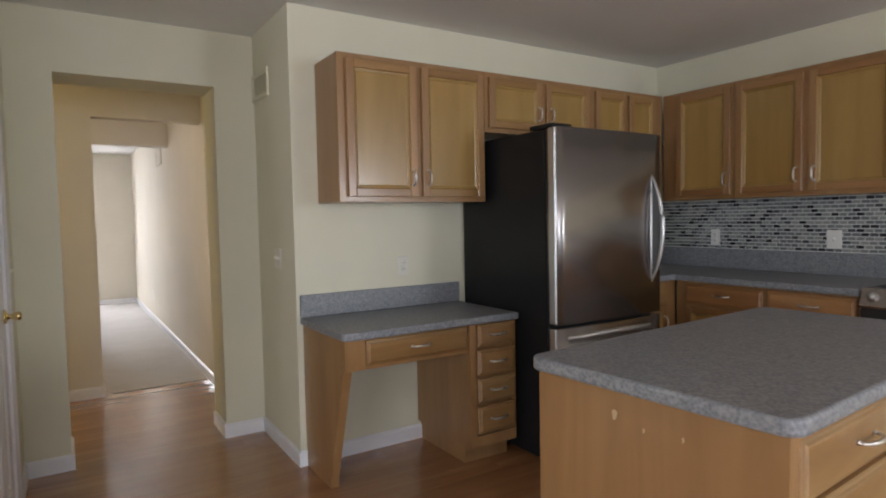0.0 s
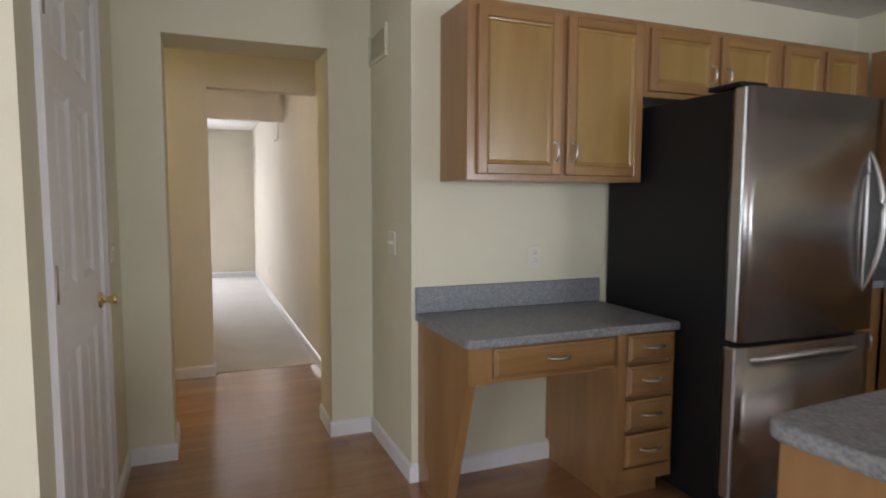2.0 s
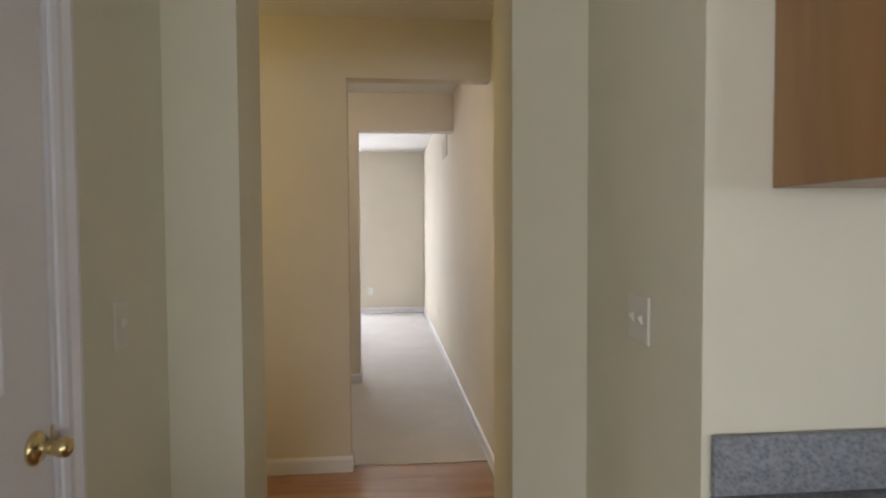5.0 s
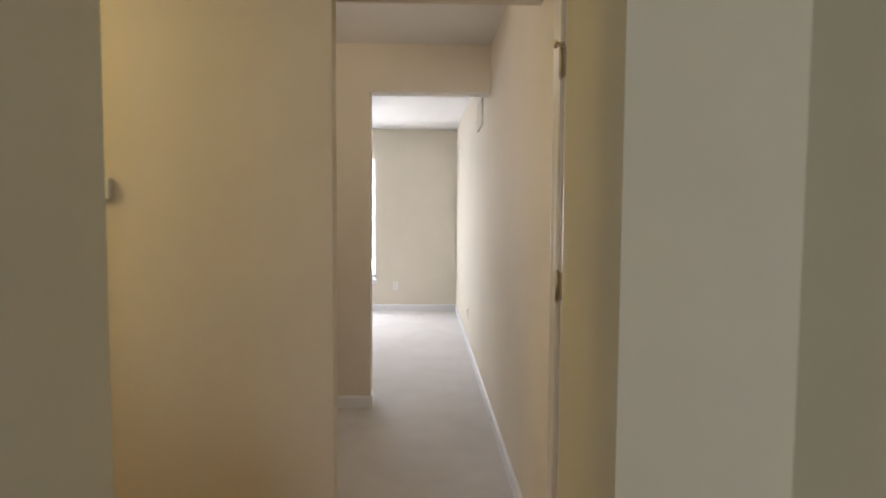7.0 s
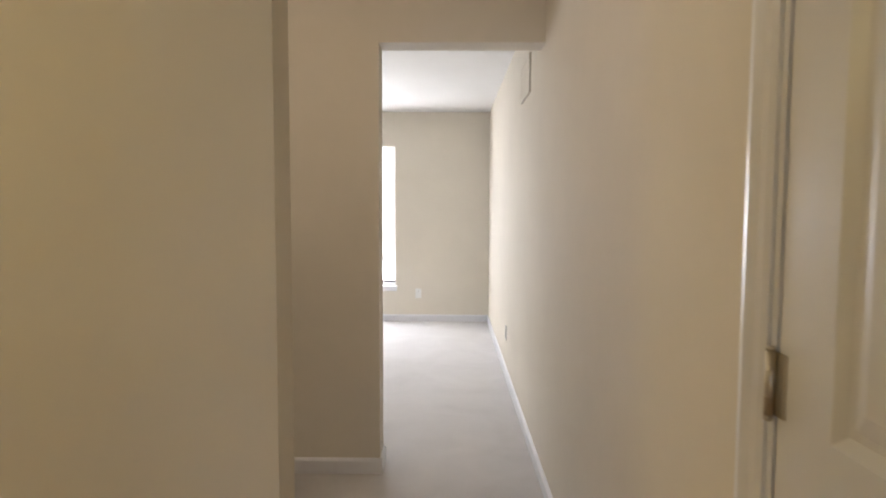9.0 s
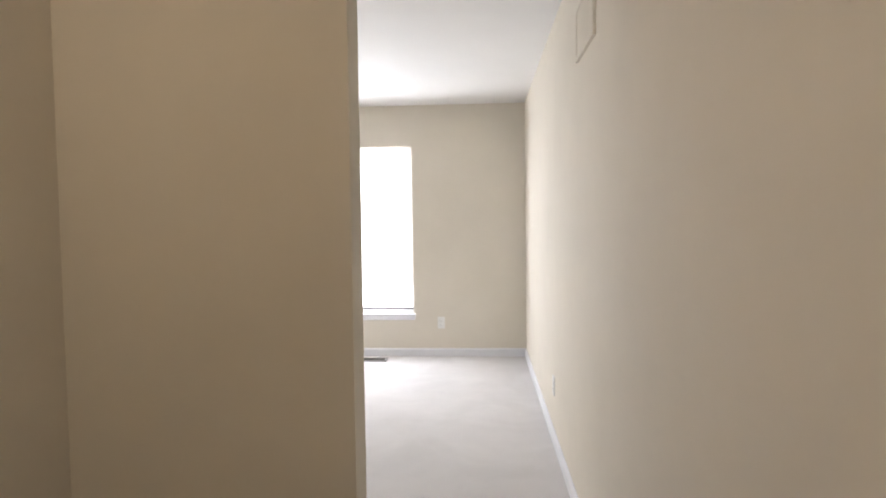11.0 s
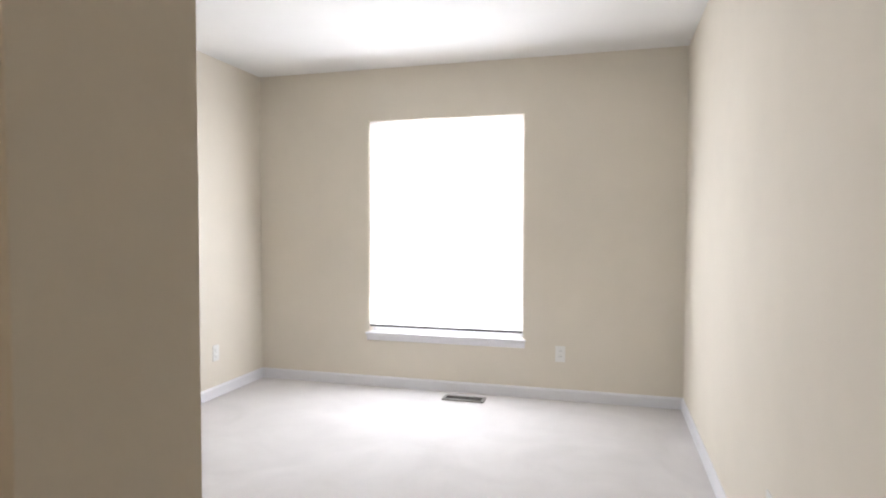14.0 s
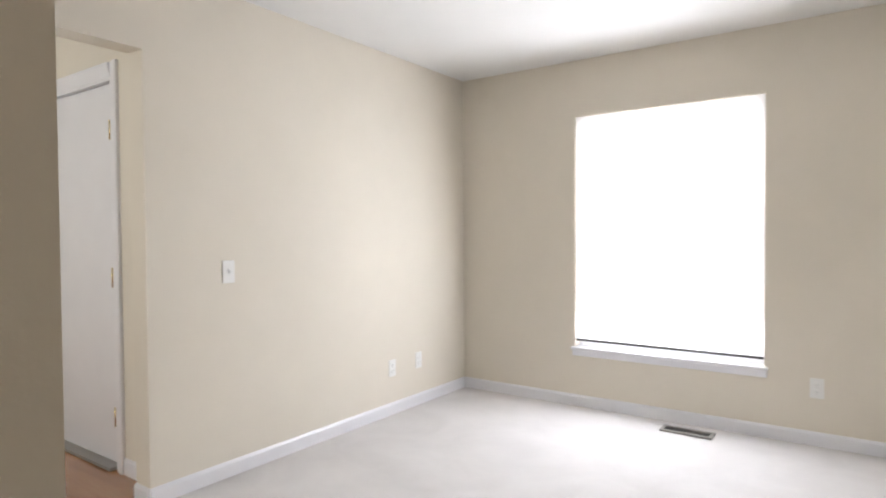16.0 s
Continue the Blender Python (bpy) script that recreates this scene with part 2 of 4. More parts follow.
bump(nodes, links, weave.outputs["Fac"], bsdf, 0.2, 0.001)
links.new(bsdf.outputs[0], both.inputs[1])
links.new(trans.outputs[0], both.inputs[2])
links.new(both.outputs[0], nodes["Material Output"].inputs["Surface"])
GRASS = plain("lawn", (0.07, 0.10, 0.035), 0.9)


# ---------------------------------------------------------------- mesh helpers
def box(bm, x0, x1, y0, y1, z0, z1, bevel=0.0, seg=1):
    v = [bm.verts.new(c) for c in ((x0, y0, z0), (x1, y0, z0), (x1, y1, z0), (x0, y1, z0),
                                   (x0, y0, z1), (x1, y0, z1), (x1, y1, z1), (x0, y1, z1))]
    f = [bm.faces.new([v[i] for i in q]) for q in ((3, 2, 1, 0), (4, 5, 6, 7), (0, 1, 5, 4), (1, 2, 6, 5), (2, 3, 7, 6), (3, 0, 4, 7))]
    if bevel:
        edges = {e for face in f for e in face.edges}
        bmesh.ops.bevel(bm, geom=list(edges), offset=bevel, segments=seg, affect="EDGES", profile=0.5)
    return bm


def boxes(*specs, bevel=0.0):
    bm = bmesh.new()
    for s in specs:
        box(bm, *s, bevel=bevel)
    return bm


def prism(bm, outline, a, b, axis):
    """A closed outline in the other two axes, drawn out from a to b along axis."""
    def at(p, q, d):
        return {"x": (d, p, q), "y": (p, d, q), "z": (p, q, d)}[axis]
    lo = [bm.verts.new(at(p, q, a)) for p, q in outline]
    hi = [bm.verts.new(at(p, q, b)) for p, q in outline]
    n = len(outline)
    for i in range(n):
        bm.faces.new((lo[i], lo[(i + 1) % n], hi[(i + 1) % n], hi[i]))
    bm.faces.new(lo[::-1])
    bm.faces.new(hi)
    bmesh.ops.recalc_face_normals(bm, faces=bm.faces)
    return bm


def tube(bm, points, radius, sides=10, squash=1.0):
    """A round bar swept along points; ends closed. radius may be one number or one for each point."""
    pts = [Vector(p) for p in points]
    rings = []
    for i, p in enumerate(pts):
        d = (pts[min(i + 1, len(pts) - 1)] - pts[max(i - 1, 0)]).normalized()
        side = d.cross(Vector((0, 0, 1)))
        if side.length < 0.1:
            side = d.cross(Vector((0, 1, 0)))
        side.normalize()
        up = side.cross(d)
        r = radius[i] if isinstance(radius, (list, tuple)) else radius
        rings.append([bm.verts.new(p + side * math.cos(a) * r + up * math.sin(a) * r * squash)
                      for a in (2 * math.pi * k / sides for k in range(sides))])
    for a, b in zip(rings, rings[1:]):
        for k in range(sides):
            bm.faces.new((a[k], a[(k + 1) % sides], b[(k + 1) % sides], b[k]))
    caps = (bm.faces.new(rings[0][::-1]), bm.faces.new(rings[-1]))
    for f in bm.faces:
        f.smooth = len(f.verts) == 4
    for f in caps:
        f.smooth = False
    bmesh.ops.recalc_face_normals(bm, faces=bm.faces)
    return bm


def lathe(bm, profile, m=None, sides=24):
    """Turned shape about z from (radius, height) pairs, then moved by m."""
    rings = []
    for r, z in profile:
        rings.append([bm.verts.new((r * math.cos(2 * math.pi * k / sides), r * math.sin(2 * math.pi * k / sides), z)) for k in range(sides)])
    for a, b in zip(rings, rings[1:]):
        for k in range(sides):
            bm.faces.new((a[k], a[(k + 1) % sides], b[(k + 1) % sides], b[k]))
    bm.faces.new(rings[0][::-1])
    bm.faces.new(rings[-1])
    for f in bm.faces:
        f.smooth = True
    if m is not None:
        bmesh.ops.transform(bm, matrix=m, verts=bm.verts)
    bmesh.ops.recalc_face_normals(bm, faces=bm.faces)
    return bm


def link(name, bm, material):
    me = bpy.data.meshes.new(name)
    bm.to_mesh(me)
    bm.free()
    me.materials.append(material)
    return new(name, me)


def part(name, bm, material, parent, label=""):
    ob = link(name, bm, material)
    ob.parent = parent
    return tagged(ob, label)


def thing(name, label, category, m=None, group="", kind=""):
    ob = new(name)
    ob.empty_display_size = 0.1
    if m is not None:
        ob.matrix_world = m
    return tagged(ob, label, category, group, kind)


def structure(name, bm, material, label, category):
    return tagged(link(name, bm, material), label, category, kind="structure")


# ---------------------------------------------------------------- the shell
H = 2.44            # ceilings
XR = -0.055         # long wall of hall and front room
XL, XN = -1.26, -1.05
NX = -0.013         # short wall between desk and opening
YN, YB = 0.675, -0.977   # kitchen faces of the opening wall and the breakfast wall
YD = 8.0           # window wall
W3 = 3.946

# kitchen
structure("wall_desk", boxes((NX, 3.03, 0.0, 0.12, 0, H)), CREAM, "cream painted kitchen wall behind desk and refrigerator", "wall")
structure("wall_range", boxes((2.91, 3.03, -9.62, -7.2, 0, H), (2.91, 3.03, -5.7, 0.0, 0, H), (2.91, 3.03, -7.2, -5.7, 0, 0.98), (2.91, 3.03, -7.2, -5.7, 2.06, H)), CREAM, "cream painted kitchen wall with upper cabinets", "wall")
structure("wall_nook_right", boxes((NX, 0.12, 0.12, YN, 0, H)), CREAM, "short cream painted wall with return grille", "wall")
structure("wall_opening", boxes((XL - 0.12, XN, YN, 0.99, 0, H), (-0.247, 0.12, YN, 0.99, 0, H), (XN, -0.247, YN, 0.99, 2.117, H)),
          CREAM, "thick cream painted wall with a deep opening to the hall", "wall")
DY0, DY1 = -0.752, 0.098
structure("wall_nook_left", boxes((XL - 0.12, XL, YB, DY0, 0, H), (XL - 0.12, XL, DY1, YN, 0, H), (XL - 0.12, XL, DY0, DY1, 2.06, H)),
          CREAM, "cream painted wall with a white panelled door", "wall")
structure("wall_breakfast", boxes((-4.5, XL - 0.12, YB, -0.83, 0, H)), CREAM, "cream painted wall beside the pantry door", "wall")
structure("wall_kitchen_left", boxes((-4.62, -4.5, -9.62, -6.1, 0, H), (-4.62, -4.5, -4.0, -0.83, 0, H), (-4.62, -4.5, -6.1, -4.0, 0, 0.9), (-4.62, -4.5, -6.1, -4.0, 2.06, H)), CREAM, "unseen cream painted kitchen wall with one added wide window", "wall")
structure("wall_kitchen_back", boxes((-4.5, -3.6, -9.62, -9.5, 0, H), (-0.2, 2.91, -9.62, -9.5, 0, H), (-3.6, -0.2, -9.62, -9.5, 2.16, H)),
          CREAM, "unseen cream painted wall with an added wide glazed opening", "wall")
structure("wall_pantry", boxes((-2.3, -2.2, -0.83, 0.99, 0, H), (-2.2, XL - 0.12, 0.60, 0.70, 0, H)), CREAM, "plain pantry wall behind the closed door", "wall")
structure("ceiling_kitchen", boxes((-4.62, 3.03, -9.62, 0.12, H, H + 0.1), (-2.3, 0.12, 0.12, 0.99, H, H + 0.1)), CEILING,
          "flat white painted kitchen ceiling", "ceiling")
# hall
structure("wall_hall_right", boxes((XR, XR + 0.12, 0.99, 1.05, 0, H), (XR, XR + 0.12, 1.861, W3 + 0.15, 0, H), (XR, XR + 0.12, 1.05, 1.861, 2.06, H)),
          BEIGE, "long beige painted hall wall with a white door", "wall")
structure("wall_closet", boxes((0.7, 0.8, 0.99, 2.3, 0, H), (XR + 0.12, 0.7, 2.2, 2.3, 0, H)), BEIGE, "plain closet wall behind the hall door", "wall")
structure("wall_thermostat", boxes((-3.3, -0.83, 2.128, 2.238, 0, H), (-0.83, XR, 2.128, 2.238, 2.12, H)), BEIGE,
          "beige painted wall with thermostat and an opening", "wall")
structure("wall_hall_end", boxes((-3.42, -3.3, 0.99, 2.238, 0, H)), BEIGE, "plain beige wall closing the hall", "wall")
structure("wall_hall_back", boxes((-3.3, XL - 0.12, 0.92, 0.99, 0, H)), BEIGE, "plain beige wall of the hall", "wall")
structure("ceiling_hall", boxes((-3.42, XR + 0.12, 0.99, W3, H, H + 0.1)), CEILING, "flat white painted hall ceiling", "ceiling")
structure("wall_passage_end", boxes((-1.86, -1.74, 2.238, W3, 0, H)), BEIGE, "plain beige wall at the end of the passage", "wall")
structure("wall_front_room", boxes((-3.40, -0.853, W3, W3 + 0.15, 0, H), (-0.853, XR, W3, W3 + 0.15, 2.128, H)), BEIGE,
          "beige painted wall with an opening to the front room", "wall")
# front room
structure("wall_room_right", boxes((XR, XR + 0.12, W3 + 0.15, YD + 0.15, 0, H)), BEIGE, "long light beige wall of the front room", "wall")
WX0, WX1, WZ0, WZ1 = -2.338, -1.143, 0.425, 2.048
structure("wall_window", boxes((-3.40, WX0, YD, YD + 0.15, 0, H), (WX1, XR, YD, YD + 0.15, 0, H), (WX0, WX1, YD, YD + 0.15, 0, WZ0), (WX0, WX1, YD, YD + 0.15, WZ1, H)),
          BEIGE, "beige painted wall with one tall window", "wall")
LY = 5.42
structure("wall_room_left", boxes((-3.40, -3.28, LY, YD, 0, H), (-3.40, -3.28, W3 + 0.15, LY, 2.06, H)), BEIGE,
          "beige painted wall with an opening to the entry", "wall")
structure("ceiling_room", boxes((-3.40, XR + 0.12, W3, YD + 0.15, H, H + 0.1)), CEILING, "flat white painted ceiling of the front room", "ceiling")
# entry
FX0, FX1 = -4.755, -3.835
structure("wall_entry", boxes((-5.0, FX0, 5.55, 5.67, 0, H), (FX1, -3.40, 5.55, 5.67, 0, H), (FX0, FX1, 5.55, 5.67, 2.05, H)), BEIGE,
          "beige painted entry wall around the front door", "wall")
structure("wall_entry_side", boxes((-5.0, -4.9, 2.9, 5.55, 0, H), (-4.9, -3.40, 2.9, 3.0, 0, H), (-3.40, -3.28, 3.0, W3, 0, H)), BEIGE, "plain beige entry wall", "wall")
structure("ceiling_entry", boxes((-5.0, -3.40, 2.9, 5.67, H, H + 0.1)), CEILING, "flat white painted entry ceiling", "ceiling")

# floors
subfloor = structure("floor", boxes((-4.62, 3.03, -9.62, 0.12, -0.1, -0.004), (-3.42, 0.8, 0.12, 2.19, -0.1, -0.004), (-5.0, -3.345, 2.9, 5.67, -0.1, -0.004)), GAP, "reddish brown oak strip floor", "floor")
structure("carpet", boxes((-3.345, XR, 2.19, YD, -0.1, 0.006)), CARPET, "cream cut-pile wall-to-wall carpet", "carpet")
structure("ground", boxes((-60, 60, -60, 60, -0.6, -0.5)), GRASS, "green lawn outside", "ground")


def baseboard(runs, label="white painted baseboard with a rounded top"):
    """Skirting along straight runs: axis, from, to, wall face, side to which it stands out."""
    for axis, a, b, face, side in runs:
        t, h = 0.013 * side, 0.085
        outline = [(face, 0), (face + t, 0), (face + t, h - 0.014), (face + t * 0.55, h - 0.004), (face + t * 0.3, h), (face, h)]
        bm = prism(bmesh.new(), outline, a, b, axis)
        structure("baseboard", bm, WHITE, label, "baseboard")


baseboard([("x", NX, 1.02, 0.0, -1), ("y", -0.013, YN, NX, -1), ("x", -0.26, NX - 0.013, YN, -1), ("y", YN, 0.99, -0.247, -1),
           ("x", XL, XN + 0.013, YN, -1), ("y", YN, 0.99, XN, 1), ("y", DY1 + 0.064, YN, XL, 1), ("x", -4.5, XL + 0.013, YB, -1), ("y", YB, DY0 - 0.064, XL, 1),
           ("y", 1.919, W3 + 0.15, XR, -1), ("x", -3.3, -0.817, 2.128, -1), ("y", 2.128, 2.238, -0.83, 1), ("x", -1.74, -0.84, W3, -1), ("y", W3, W3 + 0.15, -0.853, 1),
           ("y", W3 + 0.15, YD, XR, -1), ("x", -3.28, XR, YD, -1), ("y", LY, YD, -3.28, 1), ("x", -3.28, -0.84, W3 + 0.15, 1),
           ("x", -3.40, -3.28, LY, -1), ("x", -3.755, -3.40, 5.55, -1)])


# ---------------------------------------------------------------- doors and windows
def casing(name, axis, a, b, top, face, side, width=0.062, near=None):
    """Moulded white casing round three sides of a doorway in the wall face = const."""
    def outline(p, s):
        t = side
        width = near if near and s < 0 else full
        return [(p, face), (p + s * width, face), (p + s * width, face + t * 0.017), (p + s * width * 0.75, face + t * 0.019),
                (p + s * width * 0.45, face + t * 0.012), (p + s * width * 0.2, face + t * 0.011), (p, face + t * 0.006)]
    full = width
    bm = bmesh.new()
    for p, s in ((a, -1), (b, 1)):
        o = outline(p, s)
        prism(bm, o if axis == "x" else [(q, r) for r, q in o], 0, top + width, "z")
    if axis == "x":
        prism(bm, [(face, top), (face + side * 0.006, top), (face + side * 0.012, top + width * 0.4), (face + side * 0.019, top + width * 0.75), (face + side * 0.017, top + width), (face, top + width)], a, b, "x")
    else:
        prism(bm, [(face, top), (face + side * 0.006, top), (face + side * 0.012, top + width * 0.4), (face + side * 0.019, top + width * 0.75), (face + side * 0.017, top + width), (face, top + width)], a, b, "y")
    return structure(name, bm, WHITE, "white painted moulded door casing", "trim")


def panel_door(name, width, height, thick, label, st=0.115, mid=0.10):
    """Six-panel slab: local x across from the hinge, y through the slab (front at 0), z up."""
    door = thing(name, label, "door", kind="structure")
    pw = (width - 2 * st - mid) / 2
    rows = [(0.215, 0.85), (1.045, 1.62), (1.725, height - 0.12)]
    cuts = [0.0] + [z for r in rows for z in r] + [height]
    bm = bmesh.new()
    box(bm, 0, st, 0, thick, 0, height)
    box(bm, width - st, width, 0, thick, 0, height)
    for z0, z1 in zip(cuts[0::2], cuts[1::2]):
        box(bm, st, width - st, 0, thick, z0, z1)
    for z0, z1 in rows:
        box(bm, st + pw, st + pw + mid, 0, thick, z0, z1)
    part("slab", bm, WHITE, door)
    for z0, z1 in rows:
        for x0 in (st, st + pw + mid):
            bm = bmesh.new()
            # sloped moulding, groove and raised field
            rings = []
            for inset, depth in ((0.0, 0.0), (0.016, 0.011), (0.026, 0.011), (0.052, 0.003)):
                rings.append([bm.verts.new(c) for c in ((x0 + inset, depth, z0 + inset), (x0 + pw - inset, depth, z0 + inset),
                                                        (x0 + pw - inset, depth, z1 - inset), (x0 + inset, depth, z1 - inset))])
            for a, b in zip(rings, rings[1:]):
                for k in range(4):
                    bm.faces.new((a[k], a[(k + 1) % 4], b[(k + 1) % 4], b[k]))
            bm.faces.new(rings[-1])
            back = [bm.verts.new((v.co.x, thick, v.co.z)) for v in rings[0]]
            bm.faces.new(back[::-1])
            for k in range(4):
                bm.faces.new((back[k], back[(k + 1) % 4], rings[0][(k + 1) % 4], rings[0][k]))
            bmesh.ops.recalc_face_normals(bm, faces=bm.faces)
            part("panel", bm, WHITE, door)
    return door


def hinge(parent, x, z, material, out=-1, to=1):
    """Butt hinge: knuckle proud of the face, with one leaf let into the door face."""
    bm = bmesh.new()
    tube(bm, [(x, out * 0.010, z - 0.045), (x, out * 0.010, z + 0.045)], 0.007, 12)
    for dz in (-0.018, 0.018):
        tube(bm, [(x, out * 0.010, z + dz - 0.001), (x, out * 0.010, z + dz + 0.001)], 0.0074, 12)
    for dz in (-0.049, 0.049):
        tube(bm, [(x, out * 0.011, z + dz - 0.003), (x, out * 0.011, z + dz + 0.003)], 0.006, 8)
    box(bm, min(x, x + to * 0.024), max(x, x + to * 0.024), -0.0045, -0.0005, z - 0.044, z + 0.044)
    box(bm, min(x, x - to * 0.010), max(x, x - to * 0.010), -0.0045, -0.0035, z - 0.044, z + 0.044)
    part("hinge", bm, material, parent, "metal butt hinge")


def lever_knob(parent, x, z, material, label):
    """Rose, neck and egg-shaped knob standing out on the -y side."""
    m = pose(x, 0, z, 90)
    bm = bmesh.new()
    lathe(bm, [(0.031, 0), (0.032, 0.004), (0.026, 0.010), (0.014, 0.013), (0.011, 0.022), (0.013, 0.030), (0.0175, 0.042), (0.019, 0.052), (0.0165, 0.060), (0.009, 0.064), (0.003, 0.065)], m, 24)
    part("knob", bm, material, parent, label)


# pantry door beside the kitchen
pantry = panel_door("door_1", 0.813, 2.03, 0.035, "closed white six-panel door with brass knob", 0.138, 0.125)
for z in (0.2, 1.085, 1.83):
    hinge(pantry, -0.004, z, HINGE)
lever_knob(pantry, 0.755, 0.925, BRASS, "polished brass knob")
pantry.matrix_world = Matrix(((0, -1, 0, XL - 0.003), (1, 0, 0, -0.735), (0, 0, 1, 0.012), (0, 0, 0, 1)))
structure("trim", boxes((XL - 0.12, XL, DY0, DY0 + 0.014, 0, 2.06), (XL - 0.12, XL, DY1 - 0.014, DY1, 0, 2.06), (XL - 0.12, XL, DY0 + 0.014, DY1 - 0.014, 2.046, 2.06)),
          WHITE, "white painted door jamb", "trim")
part("latch_plate", boxes((0.812, 0.8135, 0.004, 0.030, 0.895, 0.955), (0.806, 0.8118, -0.0025, -0.0003, 0.90, 0.95)), BRASS, pantry, "brass latch plate")
casing("trim", "y", DY0, DY1, 2.06, XL, 1)

# hall closet door
closet = panel_door("door_2", 0.775, 2.03, 0.035, "closed white six-panel hall door with gloss paint")
for z in (0.2, 1.085, 1.80):
    hinge(closet, -0.004, z, HINGE)
closet.matrix_world = Matrix(((0, 1, 0, XR + 0.003), (-1, 0, 0, 1.843), (0, 0, 1, 0.012), (0, 0, 0, 1)))
stop = bmesh.new()
tube(stop, [(-0.004, -0.010, 1.852), (-0.004, -0.010, 1.862)], 0.011, 12)
tube(stop, [(-0.004, -0.010, 1.857), (0.020, -0.036, 1.857)], 0.0035, 8)
tube(stop, [(-0.004, -0.010, 1.857), (-0.036, -0.020, 1.860)], 0.0035, 8)
for p, q in (((0.020, -0.036, 1.857), (0.024, -0.040, 1.857)), ((-0.036, -0.020, 1.860), (-0.041, -0.0215, 1.8605))):
    tube(stop, [p, q], 0.008, 10)
part("door_stop", stop, HINGE, closet, "small metal hinge-pin door stop")
structure("trim", boxes((XR, XR + 0.12, 1.05, 1.064, 0, 2.06), (XR, XR + 0.12, 1.847, 1.861, 0, 2.06), (XR, XR + 0.12, 1.064, 1.847, 2.046, 2.06)),
          WHITE, "white painted door jamb", "trim")
casing("trim", "y", 1.05, 1.861, 2.06, XR, -1, 0.056, near=0.013)

# front door
front = thing("door_3", "closed flat white front door with painted frame", "door", pose(FX0 + 0.02, 5.575, 0.02), kind="structure")
part("slab", boxes((0, 0.845, 0, 0.045, 0, 2.012), bevel=0.002), WHITE, front)
for z in (0.25, 0.99, 1.765):
    hinge(front, 0.850, z, BRASS, to=-1)
lever_knob(front, 0.06, 0.93, BRASS, "polished brass knob")
part("weatherstrip", boxes((0.862, 0.882, -0.004, 0.040, 0, 2.015)), PLASTIC, front)
for z in (0.15, 0.5, 0.85, 1.2, 1.55, 1.9):
    part("screw", boxes((0.869, 0.875, -0.0055, -0.0042, z, z + 0.006)), VENT, front)
part("threshold", boxes((0, 0.88, -0.06, 0.05, -0.018, -0.002)), VENT, front, "metal threshold")
structure("trim", boxes((FX0, FX0 + 0.018, 5.55, 5.67, 0, 2.05), (FX1 - 0.018, FX1, 5.55, 5.67, 0, 2.05), (FX0 + 0.018, FX1 - 0.018, 5.55, 5.67, 2.037, 2.05)),
          WHITE, "white painted front door jamb", "trim")
casing("trim", "x", FX0, FX1, 2.05, 5.55, -1, 0.075)

# front window
win = thing("window_1", "tall white single-hung window, bright and overexposed", "window", kind="structure")
fw = 0.035
part("window_frame", boxes((WX0, WX0 + fw, YD + 0.08, YD + 0.14, WZ0, WZ1), (WX1 - fw, WX1, YD + 0.08, YD + 0.14, WZ0, WZ1),
                           (WX0 + fw, WX1 - fw, YD + 0.08, YD + 0.14, WZ1 - fw, WZ1), (WX0 + fw, WX1 - fw, YD + 0.08, YD + 0.14, WZ0, WZ0 + fw), bevel=0.003), WHITE, win)
for z0, z1 in ((WZ0 + fw, 1.225), (1.25, WZ1 - fw)):
    pane = part("pane", boxes((WX0 + fw, WX1 - fw, YD + 0.105, YD + 0.111, z0, z1)), GLASS, win)
    pane.visible_shadow = False
part("sash_rail", boxes((WX0 + fw, WX1 - fw, YD + 0.09, YD + 0.125, 1.222, 1.252), bevel=0.003), WHITE, win)
sill = bmesh.new()
box(sill, WX0 - 0.022, WX1 + 0.022, YD - 0.032, YD + 0.08, WZ0 - 0.02, WZ0 + 0.002, bevel=0.006, seg=2)
box(sill, WX0 - 0.015, WX1 + 0.015, YD - 0.014, YD - 0.0005, WZ0 - 0.062, WZ0 - 0.022, bevel=0.003)
part("window_sill", sill, WHITE, win)

shade = thing("window_shade", "white translucent shade lowered almost to the sill", "window shade")
part("fabric", boxes((WX0 + 0.004, WX1 - 0.004, YD + 0.014, YD + 0.016, 0.482, WZ1 - 0.002)), SHADE, shade, "white translucent fabric")
part("bottom_bar", box(bmesh.new(), WX0 + 0.005, WX1 - 0.005, YD + 0.006, YD + 0.022, 0.466, 0.482, bevel=0.003), CHARCOAL, shade, "grey bottom bar")
backdrop = structure("backdrop", boxes((-5.5, 2.0, 10.2, 10.25, -0.5, 4.5)), DAYLIGHT, "white overexposed daylight outside the window", "backdrop")

# unseen patio door behind the walk, added as an opening for the kitchen fill
pat = thing("added_patio_door", "added unseen sliding patio door with white frame and clear glass", "window", kind="structure")
part("window_frame", boxes((-3.6, -3.53, -9.6, -9.52, 0, 2.16), (-0.27, -0.2, -9.6, -9.52, 0, 2.16), (-3.53, -0.27, -9.6, -9.52, 2.09, 2.16), (-3.53, -0.27, -9.6, -9.52, 0, 0.06),
                           (-1.94, -1.86, -9.59, -9.53, 0.06, 2.09)), WHITE, pat)
for x0, x1 in ((-3.53, -1.94), (-1.86, -0.27)):
    pane = part("pane", boxes((x0, x1, -9.564, -9.558, 0.06, 2.09)), GLASS, pat)
    pane.visible_shadow = False


